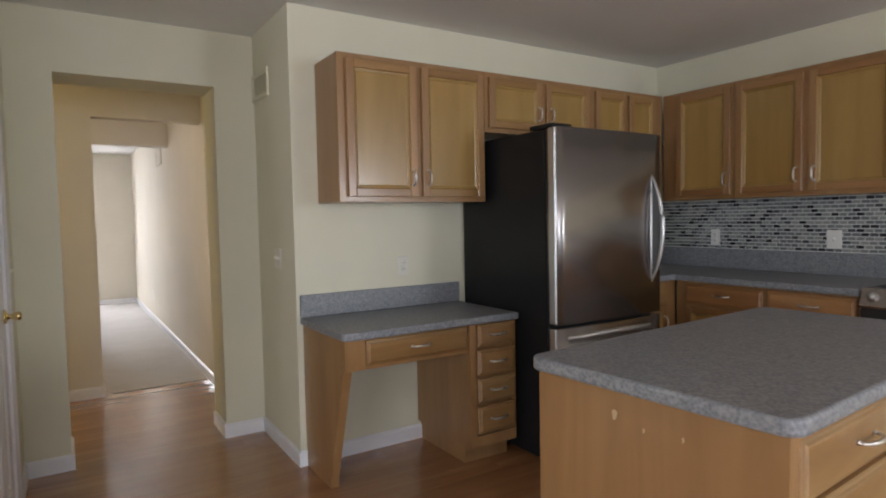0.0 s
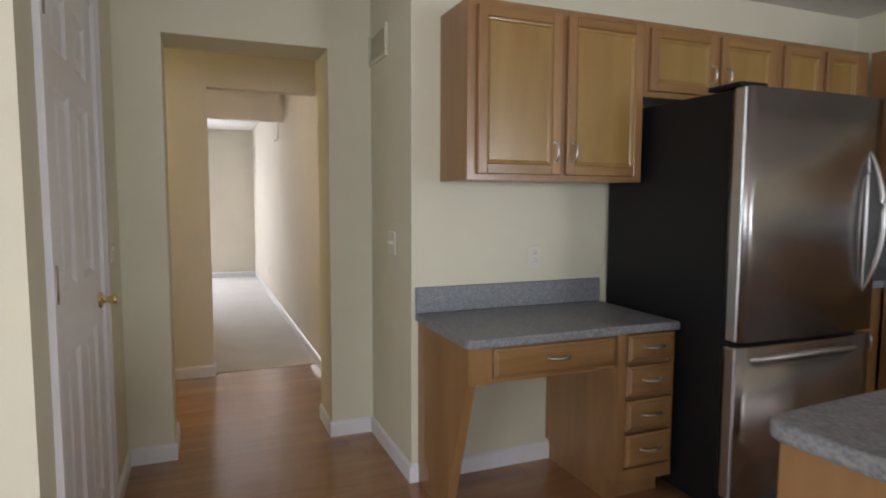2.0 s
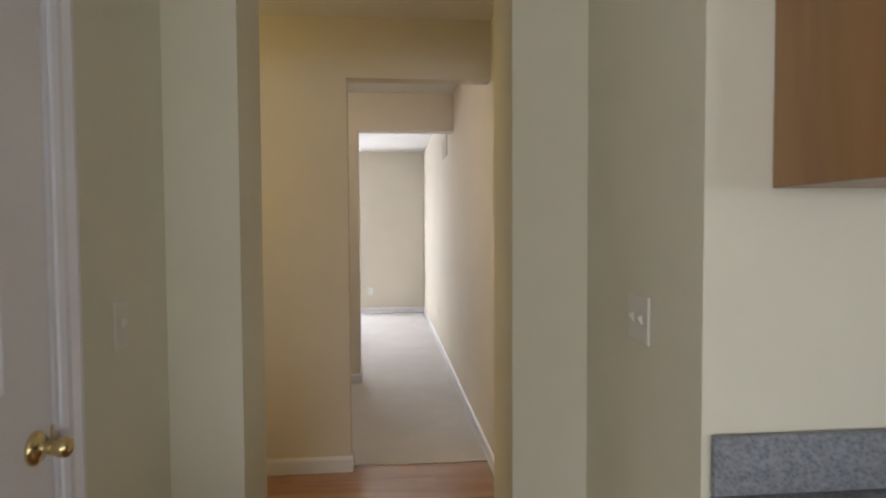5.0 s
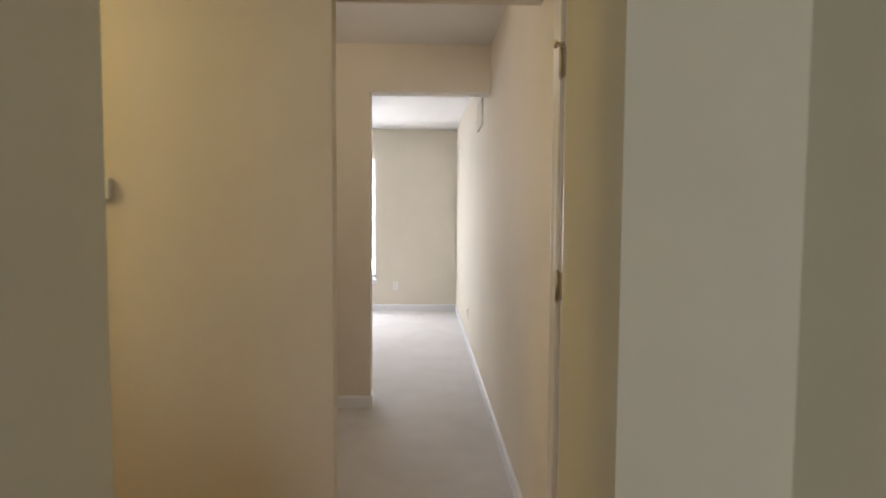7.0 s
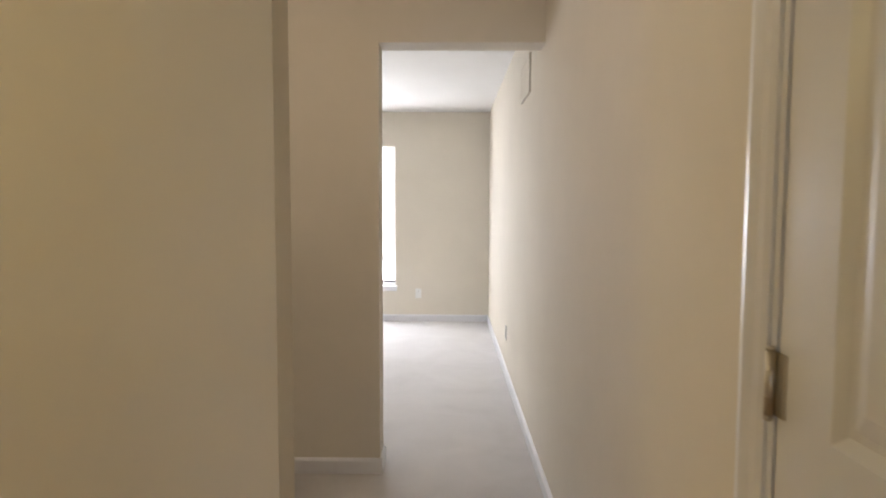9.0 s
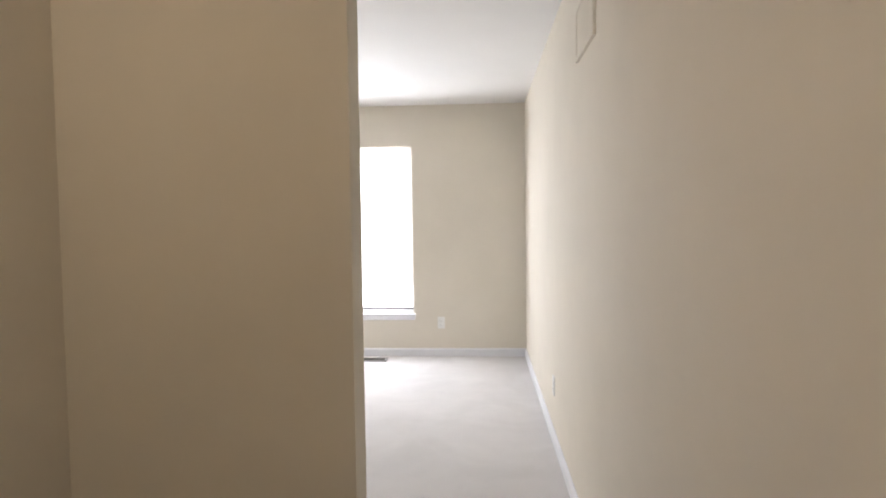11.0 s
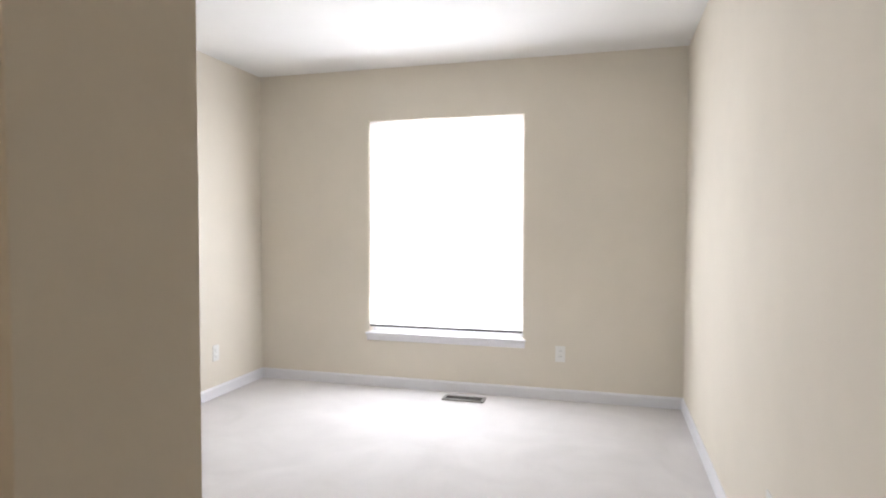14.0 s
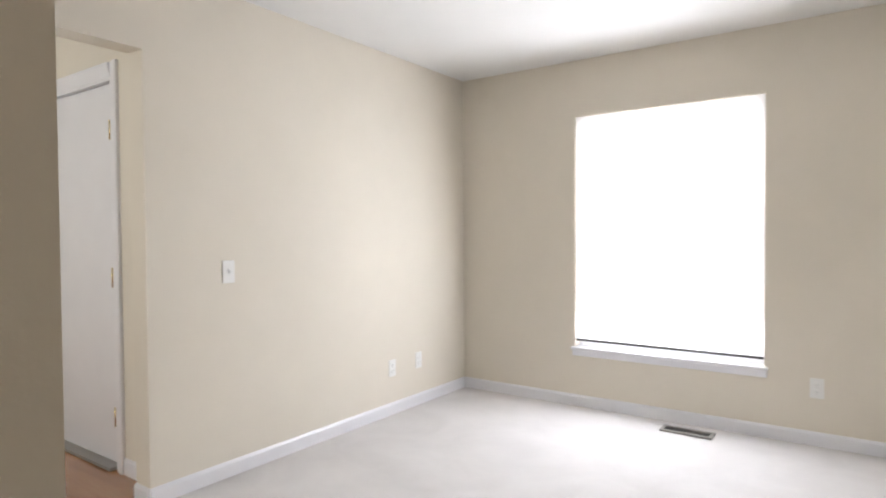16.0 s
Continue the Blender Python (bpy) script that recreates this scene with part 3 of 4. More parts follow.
# invented window out of view, put in for the breakfast fill
wide = thing("added_breakfast_window", "added unseen wide breakfast window with white frame and clear glass", "window", kind="structure")
part("window_frame", boxes((-4.59, -4.53, -6.1, -6.05, 0.9, 2.06), (-4.59, -4.53, -4.05, -4.0, 0.9, 2.06), (-4.59, -4.53, -6.05, -4.05, 0.9, 0.95), (-4.59, -4.53, -6.05, -4.05, 2.01, 2.06),
                           (-4.585, -4.535, -5.075, -5.025, 0.95, 2.01)), WHITE, wide)
for y0, y1 in ((-6.05, -5.075), (-5.025, -4.05)):
    pane = part("pane", boxes((-4.563, -4.557, y0, y1, 0.95, 2.01)), GLASS, wide)
    pane.visible_shadow = False


# assumed window, never in view, cut for the side fill
side = thing("added_side_window", "added unseen kitchen window with white frame and clear glass", "window", kind="structure")
part("window_frame", boxes((2.94, 3.0, -7.2, -7.15, 0.98, 2.06), (2.94, 3.0, -5.75, -5.7, 0.98, 2.06), (2.94, 3.0, -7.15, -5.75, 0.98, 1.03), (2.94, 3.0, -7.15, -5.75, 2.01, 2.06),
                           (2.945, 2.995, -6.475, -6.425, 1.03, 2.01)), WHITE, side)
for y0, y1 in ((-7.15, -6.475), (-6.425, -5.75)):
    pane = part("pane", boxes((2.967, 2.973, y0, y1, 1.03, 2.01)), GLASS, side)
    pane.visible_shadow = False


# ---------------------------------------------------------------- cabinets
def pull(parent, m, length=0.096, material=None):
    """Arched cabinet pull along local x, standing out on the -y side."""
    bm = bmesh.new()
    pts, rad = [], []
    for i in range(13):
        a = math.pi * i / 12
        pts.append((-math.cos(a) * length / 2, -0.004 - 0.026 * math.sin(a) ** 0.7, 0))
        rad.append(0.0042 + 0.0018 * math.sin(a))
    tube(bm, pts, rad, 10)
    for x in (-length / 2, length / 2):
        tube(bm, [(x, 0.0, 0), (x, -0.005, 0)], 0.0065, 10)
    bmesh.ops.transform(bm, matrix=m, verts=bm.verts)
    return part("handle", bm, material or NICKEL, parent, "arched satin nickel pull")


def frame_door(cab, x0, x1, z0, z1, y, level, handle=None, rail=0.043):
    """Recessed-panel door, its front at y, in the cabinet's own axes."""
    t = 0.02
    bm = bmesh.new()
    rings = []
    for inset, depth in ((0.0, 0.002), (0.003, 0.009), (0.011, 0.011), (0.016, 0.0155), (0.02, 0.0155)):
        a, b, c, d = x0 + rail + inset, x1 - rail - inset, z0 + rail + inset, z1 - rail - inset
        rings.append([bm.verts.new(v) for v in ((a, y + depth, c), (b, y + depth, c), (b, y + depth, d), (a, y + depth, d))])
    for r, q in zip(rings, rings[1:]):
        for k in range(4):
            bm.faces.new((r[k], r[(k + 1) % 4], q[(k + 1) % 4], q[k]))
    bm.faces.new(rings[-1])
    back = [bm.verts.new((v.co.x, y + t - 0.001, v.co.z)) for v in rings[0]]
    bm.faces.new(back[::-1])
    for k in range(4):
        bm.faces.new((back[k], back[(k + 1) % 4], rings[0][(k + 1) % 4], rings[0][k]))
    bmesh.ops.recalc_face_normals(bm, faces=bm.faces)
    door = part("door", bm, PANEL, cab)
    for a in (x0, x1 - rail):
        part("stile", box(bmesh.new(), a, a + rail, y, y + t, z0, z1, bevel=0.003), MAPLE_Z, door)
    for c in (z0, z1 - rail):
        part("rail", box(bmesh.new(), x0 + rail, x1 - rail, y + 0.0008, y + t - 0.001, c, c + rail, bevel=0.003), level, door)
    if handle:
        hx, hz = handle
        pull(door, pose(hx, y, hz, 0, 90, 0), 0.08)
    return door


def drawer_front(cab, x0, x1, z0, z1, y, level, handle=True):
    """Slab front with a moulded, stepped-back edge."""
    bm = bmesh.new()
    rings = []
    for inset, depth in ((0.0, 0.02), (0.0, 0.010), (0.004, 0.0065), (0.010, 0.0055), (0.015, 0.001), (0.018, 0.0)):
        rings.append([bm.verts.new((u, y + depth, v)) for u, v in ((x0 + inset, z0 + inset), (x1 - inset, z0 + inset), (x1 - inset, z1 - inset), (x0 + inset, z1 - inset))])
    for r, q in zip(rings, rings[1:]):
        for k in range(4):
            bm.faces.new((r[k], r[(k + 1) % 4], q[(k + 1) % 4], q[k]))
    bm.faces.new(rings[-1])
    bm.faces.new(rings[0][::-1])
    bmesh.ops.recalc_face_normals(bm, faces=bm.faces)
    dr = part("drawer", bm, DRAWER_Y if level is MAPLE_Y else DRAWER_X, cab)
    if handle:
        pull(dr, pose((x0 + x1) / 2, y, (z0 + z1) / 2 + 0.005))
    return dr


def upper_cabinet(width, z0, z1, doors, m, level, group, handle_low=True, depth=0.30, label=""):
    """Wall cabinet: x from its left side, y = 0 at the wall, front towards -y."""
    cab = thing("wall_cabinet", label or "honey maple wall cabinet with recessed-panel doors", "cabinet", m, group)
    part("body", box(bmesh.new(), 0, width, -depth + 0.018, -0.002, z0, z1, bevel=0.002), MAPLE_Z, cab)
    bm = bmesh.new()
    edges = [0.0] + [v for d in doors for v in d[:2]] + [width]
    for a, b in zip(edges[0::2], edges[1::2]):
        if b - a > 0.004:
            box(bm, a, b, -depth, -depth + 0.018, z0, z1)
    for d in doors:
        box(bm, d[0], d[1], -depth, -depth + 0.018, z0, z0 + 0.03)
        box(bm, d[0], d[1], -depth, -depth + 0.018, z1 - 0.03, z1)
    part("face_frame", bm, MAPLE_Z, cab)
    for x0, x1, side in doors:
        hx = x1 - 0.028 if side == "r" else x0 + 0.028
        frame_door(cab, x0 - 0.004, x1 + 0.004, z0 + 0.026, z1 - 0.028, -depth - 0.0205, level, (hx, z0 + 0.125) if side else None)
    return cab


UG = "kitchen wall cabinets"
upper_cabinet(0.89, 1.405, 2.14, [(0.045, 0.435, "r"), (0.475, 0.872, "l")], pose(0.125, 0, 0), MAPLE_X, UG,
              label="honey maple two-door wall cabinet above the desk")
upper_cabinet(0.845, 1.80, 2.14, [(0.03, 0.42, "r"), (0.462, 0.82, "l")], pose(1.0175, 0, 0), MAPLE_X, UG,
              label="short honey maple wall cabinet above the refrigerator")
upper_cabinet(0.705, 1.405, 2.14, [(0.04, 0.325, "r"), (0.36, 0.62, "l")], pose(1.865, 0, 0), MAPLE_X, UG,
              label="honey maple corner wall cabinet beside the refrigerator")
RW = pose(2.91, -0.302, 0, 0, 0, -90)
upper_cabinet(0.53, 1.405, 2.14, [(0.12, 0.508, "r")], RW, MAPLE_Y, UG, label="honey maple single-door wall cabinet above mosaic tiles", depth=0.32)
upper_cabinet(0.90, 1.405, 2.14, [(0.022, 0.418, "r"), (0.462, 0.878, "l")], pose(2.91, -0.834, 0, 0, 0, -90), MAPLE_Y, UG,
              label="honey maple two-door wall cabinet above mosaic tiles", depth=0.32)


def slab_mesh(outline, z0, z1, radius):
    """Slab from a plan outline, with rounded upper and lower edges."""
    bm = prism(bmesh.new(), outline, z0, z1, "z")
    edges = [e for e in bm.edges if abs(e.verts[0].co.z - e.verts[1].co.z) < 1e-5]
    bmesh.ops.bevel(bm, geom=edges, offset=radius, segments=3, affect="EDGES", profile=0.5)
    return bm


def worktop(name, outline, z0, z1, label, radius=0.012, m=None):
    ob = tagged(link(name, slab_mesh(outline, z0, z1, radius), LAMINATE), label, "worktop")
    if m is not None:
        ob.matrix_world = m
    return ob


def rounded(x0, x1, y0, y1, corners, r=0.035, n=5):
    """Plan rectangle whose named corners (nw ne se sw) are rounded."""
    out = []
    for key, cx, cy, a0 in (("sw", x0, y0, 180), ("se", x1, y0, 270), ("ne", x1, y1, 0), ("nw", x0, y1, 90)):
        if key in corners:
            ox, oy = cx + (r if "w" in key else -r), cy + (r if "s" in key else -r)
            out += [(ox + r * math.cos(radians(a0 + 90 * k / n)), oy + r * math.sin(radians(a0 + 90 * k / n))) for k in range(n + 1)]
        else:
            out.append((cx, cy))
    return out


# desk
desk = thing("desk", "built-in honey maple desk with drawers and tapered side", "desk")
bm = prism(bmesh.new(), [(-0.004, 0), (-0.345, 0), (-0.35, 0.05), (-0.545, 0.62), (-0.545, 0.763), (-0.004, 0.763)], 0.018, 0.058, "x")
part("side_panel", bm, MAPLE_Z, desk)
bm = boxes((0.71, 1.012, -0.54, -0.004, 0.11, 0.763), (0.73, 1.012, -0.47, -0.004, 0.0, 0.11))
part("body", bm, MAPLE_Z, desk)
bm = boxes((0.71, 0.752, -0.558, -0.541, 0.105, 0.763), (0.752, 1.012, -0.558, -0.541, 0.105, 0.165), (1.0, 1.012, -0.558, -0.541, 0.165, 0.763),
           (0.0585, 0.709, -0.541, -0.523, 0.615, 0.763), (0.018, 0.12, -0.56, -0.5455, 0.62, 0.763))
part("face_frame", bm, MAPLE_Z, desk)
part("apron", boxes((0.0585, 0.709, -0.52, -0.02, 0.63, 0.645)), MAPLE_X, desk)
drawer_front(desk, 0.128, 0.70, 0.635, 0.752, -0.563, MAPLE_X)
for z0, z1 in ((0.642, 0.757), (0.492, 0.622), (0.342, 0.472), (0.182, 0.322)):
    drawer_front(desk, 0.754, 0.998, z0, z1, -0.5785, MAPLE_X)
part("top", slab_mesh(rounded(0.004, 1.014, -0.583, -0.003, ("sw",), 0.04), 0.764, 0.802, 0.008), LAMINATE, desk, "grey speckled laminate top with rounded corner")
part("upstand", box(bmesh.new(), 0.004, 1.012, -0.022, -0.002, 0.8025, 0.921, bevel=0.003), LAMINATE, desk, "low grey laminate upstand")

# refrigerator
fx0, fx1 = 1.04, 1.845
fridge = thing("refrigerator", "stainless steel bottom-freezer refrigerator with black sides", "refrigerator")
part("body", box(bmesh.new(), fx0 + 0.004, fx1 - 0.004, -0.775, -0.03, 0.035, 1.755, bevel=0.006, seg=2), BLACK, fridge, "black textured cabinet sides")


def steel_door(z0, z1, name):
    """Door slab whose front swells slightly outwards and whose side edges are rounded."""
    out, n = [], 16
    for i in range(n + 1):
        u = i / n
        out.append((fx0 + 0.012 + (fx1 - fx0 - 0.024) * u, -0.857 - 0.014 * (1 - (2 * u - 1) ** 2)))
    out = [(fx0, -0.79), (fx0, -0.832), (fx0 + 0.004, -0.841)] + out + [(fx1 - 0.004, -0.841), (fx1, -0.832), (fx1, -0.79)]
    bm = prism(bmesh.new(), out, z0, z1, "z")
    for f in bm.faces:
        f.smooth = abs(f.normal.z) < 0.5
    return part(name, bm, STEEL, fridge, "brushed stainless steel")


up = steel_door(0.762, 1.76, "door")
part("edge_trim", box(bmesh.new(), fx0 - 0.003, fx0 + 0.012, -0.850, -0.80, 0.765, 1.758, bevel=0.006, seg=3), BRIGHT, up, "bright polished edge strip")
low = steel_door(0.115, 0.742, "freezer_drawer")
part("edge_trim", box(bmesh.new(), fx0 - 0.003, fx0 + 0.012, -0.850, -0.80, 0.118, 0.740, bevel=0.006, seg=3), BRIGHT, low, "bright polished edge strip")
part("gasket", boxes((fx0 + 0.01, fx1 - 0.01, -0.79, -0.7755, 0.12, 1.755)), RUBBER, fridge)
bm = bmesh.new()
box(bm, fx0 - 0.002, fx0 + 0.14, -0.83, -0.66, 1.7605, 1.782, bevel=0.008, seg=2)
part("hinge_cover", bm, BLACK, fridge, "black plastic hinge cover")
part("base_grille", boxes((fx0 + 0.02, fx1 - 0.02, -0.80, -0.7755, 0.03, 0.105)), RUBBER, fridge, "black base grille")
for x in (fx0 + 0.03, fx1 - 0.03):
    for y in (-0.77, -0.10):
        bm = lathe(bmesh.new(), [(0.016, 0), (0.018, 0.006), (0.010, 0.012), (0.010, 0.036)], pose(x, y, 0), 12)
        part("foot", bm, VENT, fridge)
bm, web = bmesh.new(), bmesh.new()
outer, inner = [], []
for i in range(29):
    u = i / 28
    k = math.sin(math.pi * u) ** 0.8
    outer.append((fx1 - 0.088 + 0.012 * k, -0.858 - 0.068 * k, 0.935 + 0.60 * u))
    inner.append((fx1 - 0.088 - 0.020 * k, -0.858 - 0.014 * k, 0.935 + 0.60 * u))
tube(bm, outer, [0.006 + 0.007 * math.sin(math.pi * i / 28) for i in range(29)], 12)
tube(bm, inner, [0.005 + 0.003 * math.sin(math.pi * i / 28) for i in range(29)], 10)
pairs = [[web.verts.new((p[0], p[1] + d, p[2])) for p in (o, n) for d in (0.002, -0.002)] for o, n in zip(outer, inner)]
for p, q in zip(pairs, pairs[1:]):
    web.faces.new((p[0], q[0], q[2], p[2]))
    web.faces.new((p[1], p[3], q[3], q[1]))
part("handle", bm, BRIGHT, up, "bowed polished steel handle")
part("grip_web", web, CHARCOAL, up, "dark grey inner side of the handle")
bm = bmesh.new()
bar = []
for i in range(21):
    u = i / 20
    bar.append((fx0 + 0.07 + 0.64 * u, -0.848 - 0.048 * math.sin(math.pi * u) ** 0.4, 0.690 + 0.012 * math.sin(math.pi * u)))
tube(bm, bar, [0.011 + 0.003 * math.sin(math.pi * i / 20) for i in range(21)], 12)
part("handle", bm, BRIGHT, low, "horizontal polished steel bar handle")
part("badge", boxes((fx0 + 0.105, fx0 + 0.115, -0.856, -0.8505, 1.638, 1.650), (fx0 + 0.120, fx0 + 0.145, -0.857, -0.851, 1.640, 1.648)), BRIGHT, up, "small plain metal badge")

# range-wall base units
def base_cabinet(width, m, level, drawers, doors, group, label):
    cab = thing("base_cabinet", label, "cabinet", m, group)
    part("body", boxes((0, width, -0.575, -0.003, 0.105, 0.885), (0, width, -0.51, -0.003, 0, 0.105)), MAPLE_Z, cab)
    edges = [0.0] + [v for d in drawers for v in d] + [width]
    bm = bmesh.new()
    for a, b in zip(edges[0::2], edges[1::2]):
        if b - a > 0.004:
            box(bm, a, b, -0.593, -0.5755, 0.105, 0.885)
    for a, b in drawers:
        box(bm, a, b, -0.593, -0.5755, 0.865, 0.885)
        box(bm, a, b, -0.593, -0.5755, 0.725, 0.745)
        box(bm, a, b, -0.593, -0.5755, 0.105, 0.135)
    part("face_frame", bm, MAPLE_Z, cab)
    for a, b in drawers:
        drawer_front(cab, a - 0.004, b + 0.004, 0.742, 0.868, -0.6135, level)
    for a, b, s in doors:
        frame_door(cab, a - 0.004, b + 0.004, 0.13, 0.728, -0.6135, level, (b - 0.028 if s == "r" else a + 0.028, 0.62))
    return cab


BG = "kitchen base cabinets"
base_cabinet(0.47, pose(1.86, 0, 0), MAPLE_X, [(0.03, 0.36)], [(0.03, 0.36, "r")], BG, "honey maple base cabinet beside the refrigerator")
base_cabinet(0.585, pose(2.91, -0.615, 0, 0, 0, -90), MAPLE_Y, [(0.08, 0.565)], [(0.08, 0.565, "r")], BG, "honey maple base cabinet with drawer and door")
base_cabinet(0.475, pose(2.91, -1.2005, 0, 0, 0, -90), MAPLE_Y, [(0.018, 0.457)], [(0.018, 0.457, "l")], BG, "honey maple base cabinet beside the range")
corner = [(1.856, -0.003), (1.856, -0.635), (2.275, -0.635), (2.275, -1.683), (2.908, -1.683), (2.908, -0.003)]
worktop("worktop", corner, 0.886, 0.925, "grey speckled laminate corner worktop", 0.008)
tagged(link("worktop_upstand", boxes((2.888, 2.908, -1.683, -0.024, 0.9255, 1.062), (1.858, 2.908, -0.022, -0.002, 0.9255, 1.062)), LAMINATE),
       "low grey laminate upstand below the mosaic tiles", "upstand")

# range
rg = thing("range", "stainless steel slide-in range with round knobs", "range", pose(2.30, -1.69, 0, 0, 0, -90))
part("body", boxes((0, 0.755, 0.03, 0.595, 0.03, 0.90)), BLACK, rg)
part("cooktop", box(bmesh.new(), 0, 0.755, 0.0, 0.596, 0.9005, 0.928, bevel=0.005), BLACK, rg, "black glass cooktop")
bm = prism(bmesh.new(), [(0.029, 0.838), (-0.040, 0.838), (-0.045, 0.848), (-0.012, 0.935), (0.029, 0.935)], 0.004, 0.751, "x")
part("control_panel", bm, STEEL, rg, "sloped stainless control panel")
part("black_strip", boxes((0.008, 0.747, -0.026, 0.0285, 0.772, 0.836)), RUBBER, rg, "black strip below the control panel")
for x in (0.06, 0.16, 0.26, 0.50, 0.60, 0.70):
    bm = lathe(bmesh.new(), [(0.026, 0), (0.026, 0.006), (0.020, 0.010), (0.018, 0.030), (0.015, 0.034)], pose(x, -0.0285, 0.890, 69), 18)
    part("knob", bm, BRIGHT, rg)
part("oven_door", box(bmesh.new(), 0.006, 0.749, -0.03, 0.029, 0.22, 0.765, bevel=0.006), STEEL, rg)
part("handle", tube(bmesh.new(), [(0.05, -0.03, 0.71), (0.06, -0.075, 0.715), (0.38, -0.082, 0.715), (0.695, -0.075, 0.715), (0.705, -0.03, 0.71)], 0.011, 12), BRIGHT, rg)
part("drawer", box(bmesh.new(), 0.006, 0.749, -0.025, 0.029, 0.04, 0.21, bevel=0.005), STEEL, rg)

# island
IM = pose(0.062, -1.775, 0, 0, 0, 3.6)
isl = thing("kitchen_island", "honey maple island with drawers and chipped end panel", "island", IM)
part("body", boxes((0.045, 1.32, -0.668, -0.03, 0.10, 0.885), (0.06, 1.30, -0.60, -0.06, 0, 0.10)), MAPLE_Z, isl)
bm = boxes((0.022, 0.0445, -0.70, -0.028, 0.0, 0.885))
part("end_panel", bm, MAPLE_Z, isl, "plain maple end panel with small chips")
for (y, z, a, b) in ((-0.288, 0.822, 0.008, 0.014), (-0.372, 0.805, 0.003, 0.006), (-0.475, 0.812, 0.0025, 0.007)):
    bm = prism(bmesh.new(), [(y - a, z + 0.4 * b), (y - 0.3 * a, z - 0.7 * b), (y + 0.5 * a, z - b), (y + 0.7 * a, z - 0.1 * b), (y + a, z + 0.7 * b), (y - 0.2 * a, z + b)], 0.0200, 0.0225, "x")
    part("chip", bm, CHIP, isl, "pale chip in the veneer")
bm = boxes((0.045, 0.075, -0.70, -0.6685, 0.10, 0.885), (0.075, 1.32, -0.69, -0.6685, 0.10, 0.885))
part("face_frame", bm, MAPLE_Z, isl)
for x0, x1 in ((0.06, 0.665), (0.69, 1.30)):
    drawer_front(isl, x0, x1, 0.735, 0.872, -0.7115, MAPLE_X)
    drawer_front(isl, x0, x1, 0.44, 0.722, -0.7115, MAPLE_X)
    drawer_front(isl, x0, x1, 0.125, 0.427, -0.7115, MAPLE_X)
worktop("worktop", rounded(0.0, 1.345, -0.725, 0.0, ("sw", "nw", "ne", "se"), 0.045), 0.886, 0.925, "thick grey speckled laminate island top with rounded corners", 0.010, IM)


# ---------------------------------------------------------------- small fittings
def plate(name, m, kind, label, category, width=0.07, height=0.115, material=None):
    """Wall plate in the xz plane, front towards -y, centre at the origin."""
    ob = thing(name, label, category, m)
    w, h = width / 2, height / 2
    material = material or PLASTIC
    part("cover_plate", box(bmesh.new(), -w, w, -0.006, 0, -h, h, bevel=0.003, seg=2), material, ob)
    if kind == "outlet":
        for z in (-0.02, 0.02):
            bm = lathe(bmesh.new(), [(0.0165, 0), (0.0165, 0.002), (0.015, 0.003)], pose(0, -0.006, z, 90), 18)
            soc = part("socket", bm, material, ob)
            part("slot", boxes((-0.0075, -0.0055, -0.0095, -0.0088, z - 0.004, z + 0.005), (0.0055, 0.0075, -0.0095, -0.0088, z - 0.004, z + 0.005)), SLOT, soc)
    else:
        n = 2 if kind == "double_switch" else 1
        for i in range(n):
            x = (i - (n - 1) / 2) * 0.046
            part("toggle", prism(bmesh.new(), [(-0.006, -0.012), (-0.0065, 0.012), (-0.016, 0.008), (-0.018, 0.003)], x - 0.005, x + 0.005, "x"), material, ob)
    return ob


plate("outlet", pose(0.63, 0, 1.04), "outlet", "almond duplex outlet on cream wall above the desk", "outlet", material=ALMOND)
plate("light_switch", pose(NX, 0.29, 1.105, 0, 0, -90), "double_switch", "almond double light switch on cream wall", "switch", 0.115, material=ALMOND)
plate("light_switch", pose(XL, 0.37, 1.105, 0, 0, 90), "switch", "almond light switch beside the pantry door", "switch", material=ALMOND)
plate("outlet", pose(2.9, -0.507, 1.14, 0, 0, -90), "outlet", "white outlet set in the mosaic tiles", "outlet")
plate("light_switch", pose(2.9, -1.288, 1.14, 0, 0, -90), "switch", "white switch plate set in the mosaic tiles", "switch", 0.085)
plate("outlet", pose(-0.876, YD, 0.335), "outlet", "white outlet below the window", "outlet")
plate("light_switch", pose(-3.28, 5.84, 1.045, 0, 0, 90), "switch", "white light switch in the front room", "switch")
plate("outlet", pose(-3.28, 7.106, 0.32, 0, 0, 90), "outlet", "white outlet low on beige wall", "outlet")
plate("cable_jack", pose(-3.28, 7.398, 0.325, 0, 0, 90), "outlet", "white cable jack plate low on beige wall", "outlet")
plate("outlet", pose(XR, 5.75, 0.345, 0, 0, -90), "outlet", "white outlet low on long beige wall", "outlet")

th = thing("thermostat", "white digital thermostat with grey display", "thermostat", pose(-1.685, 2.128, 1.41))
part("body", box(bmesh.new(), -0.07, 0.07, -0.028, 0, -0.04, 0.04, bevel=0.006, seg=2), PLASTIC, th)
part("display", boxes((-0.052, 0.045, -0.0292, -0.0281, -0.008, 0.028)), SCREEN, th)
part("button_bar", boxes((-0.052, 0.045, -0.030, -0.0281, -0.024, -0.016), bevel=0.0005), PLASTIC, th)


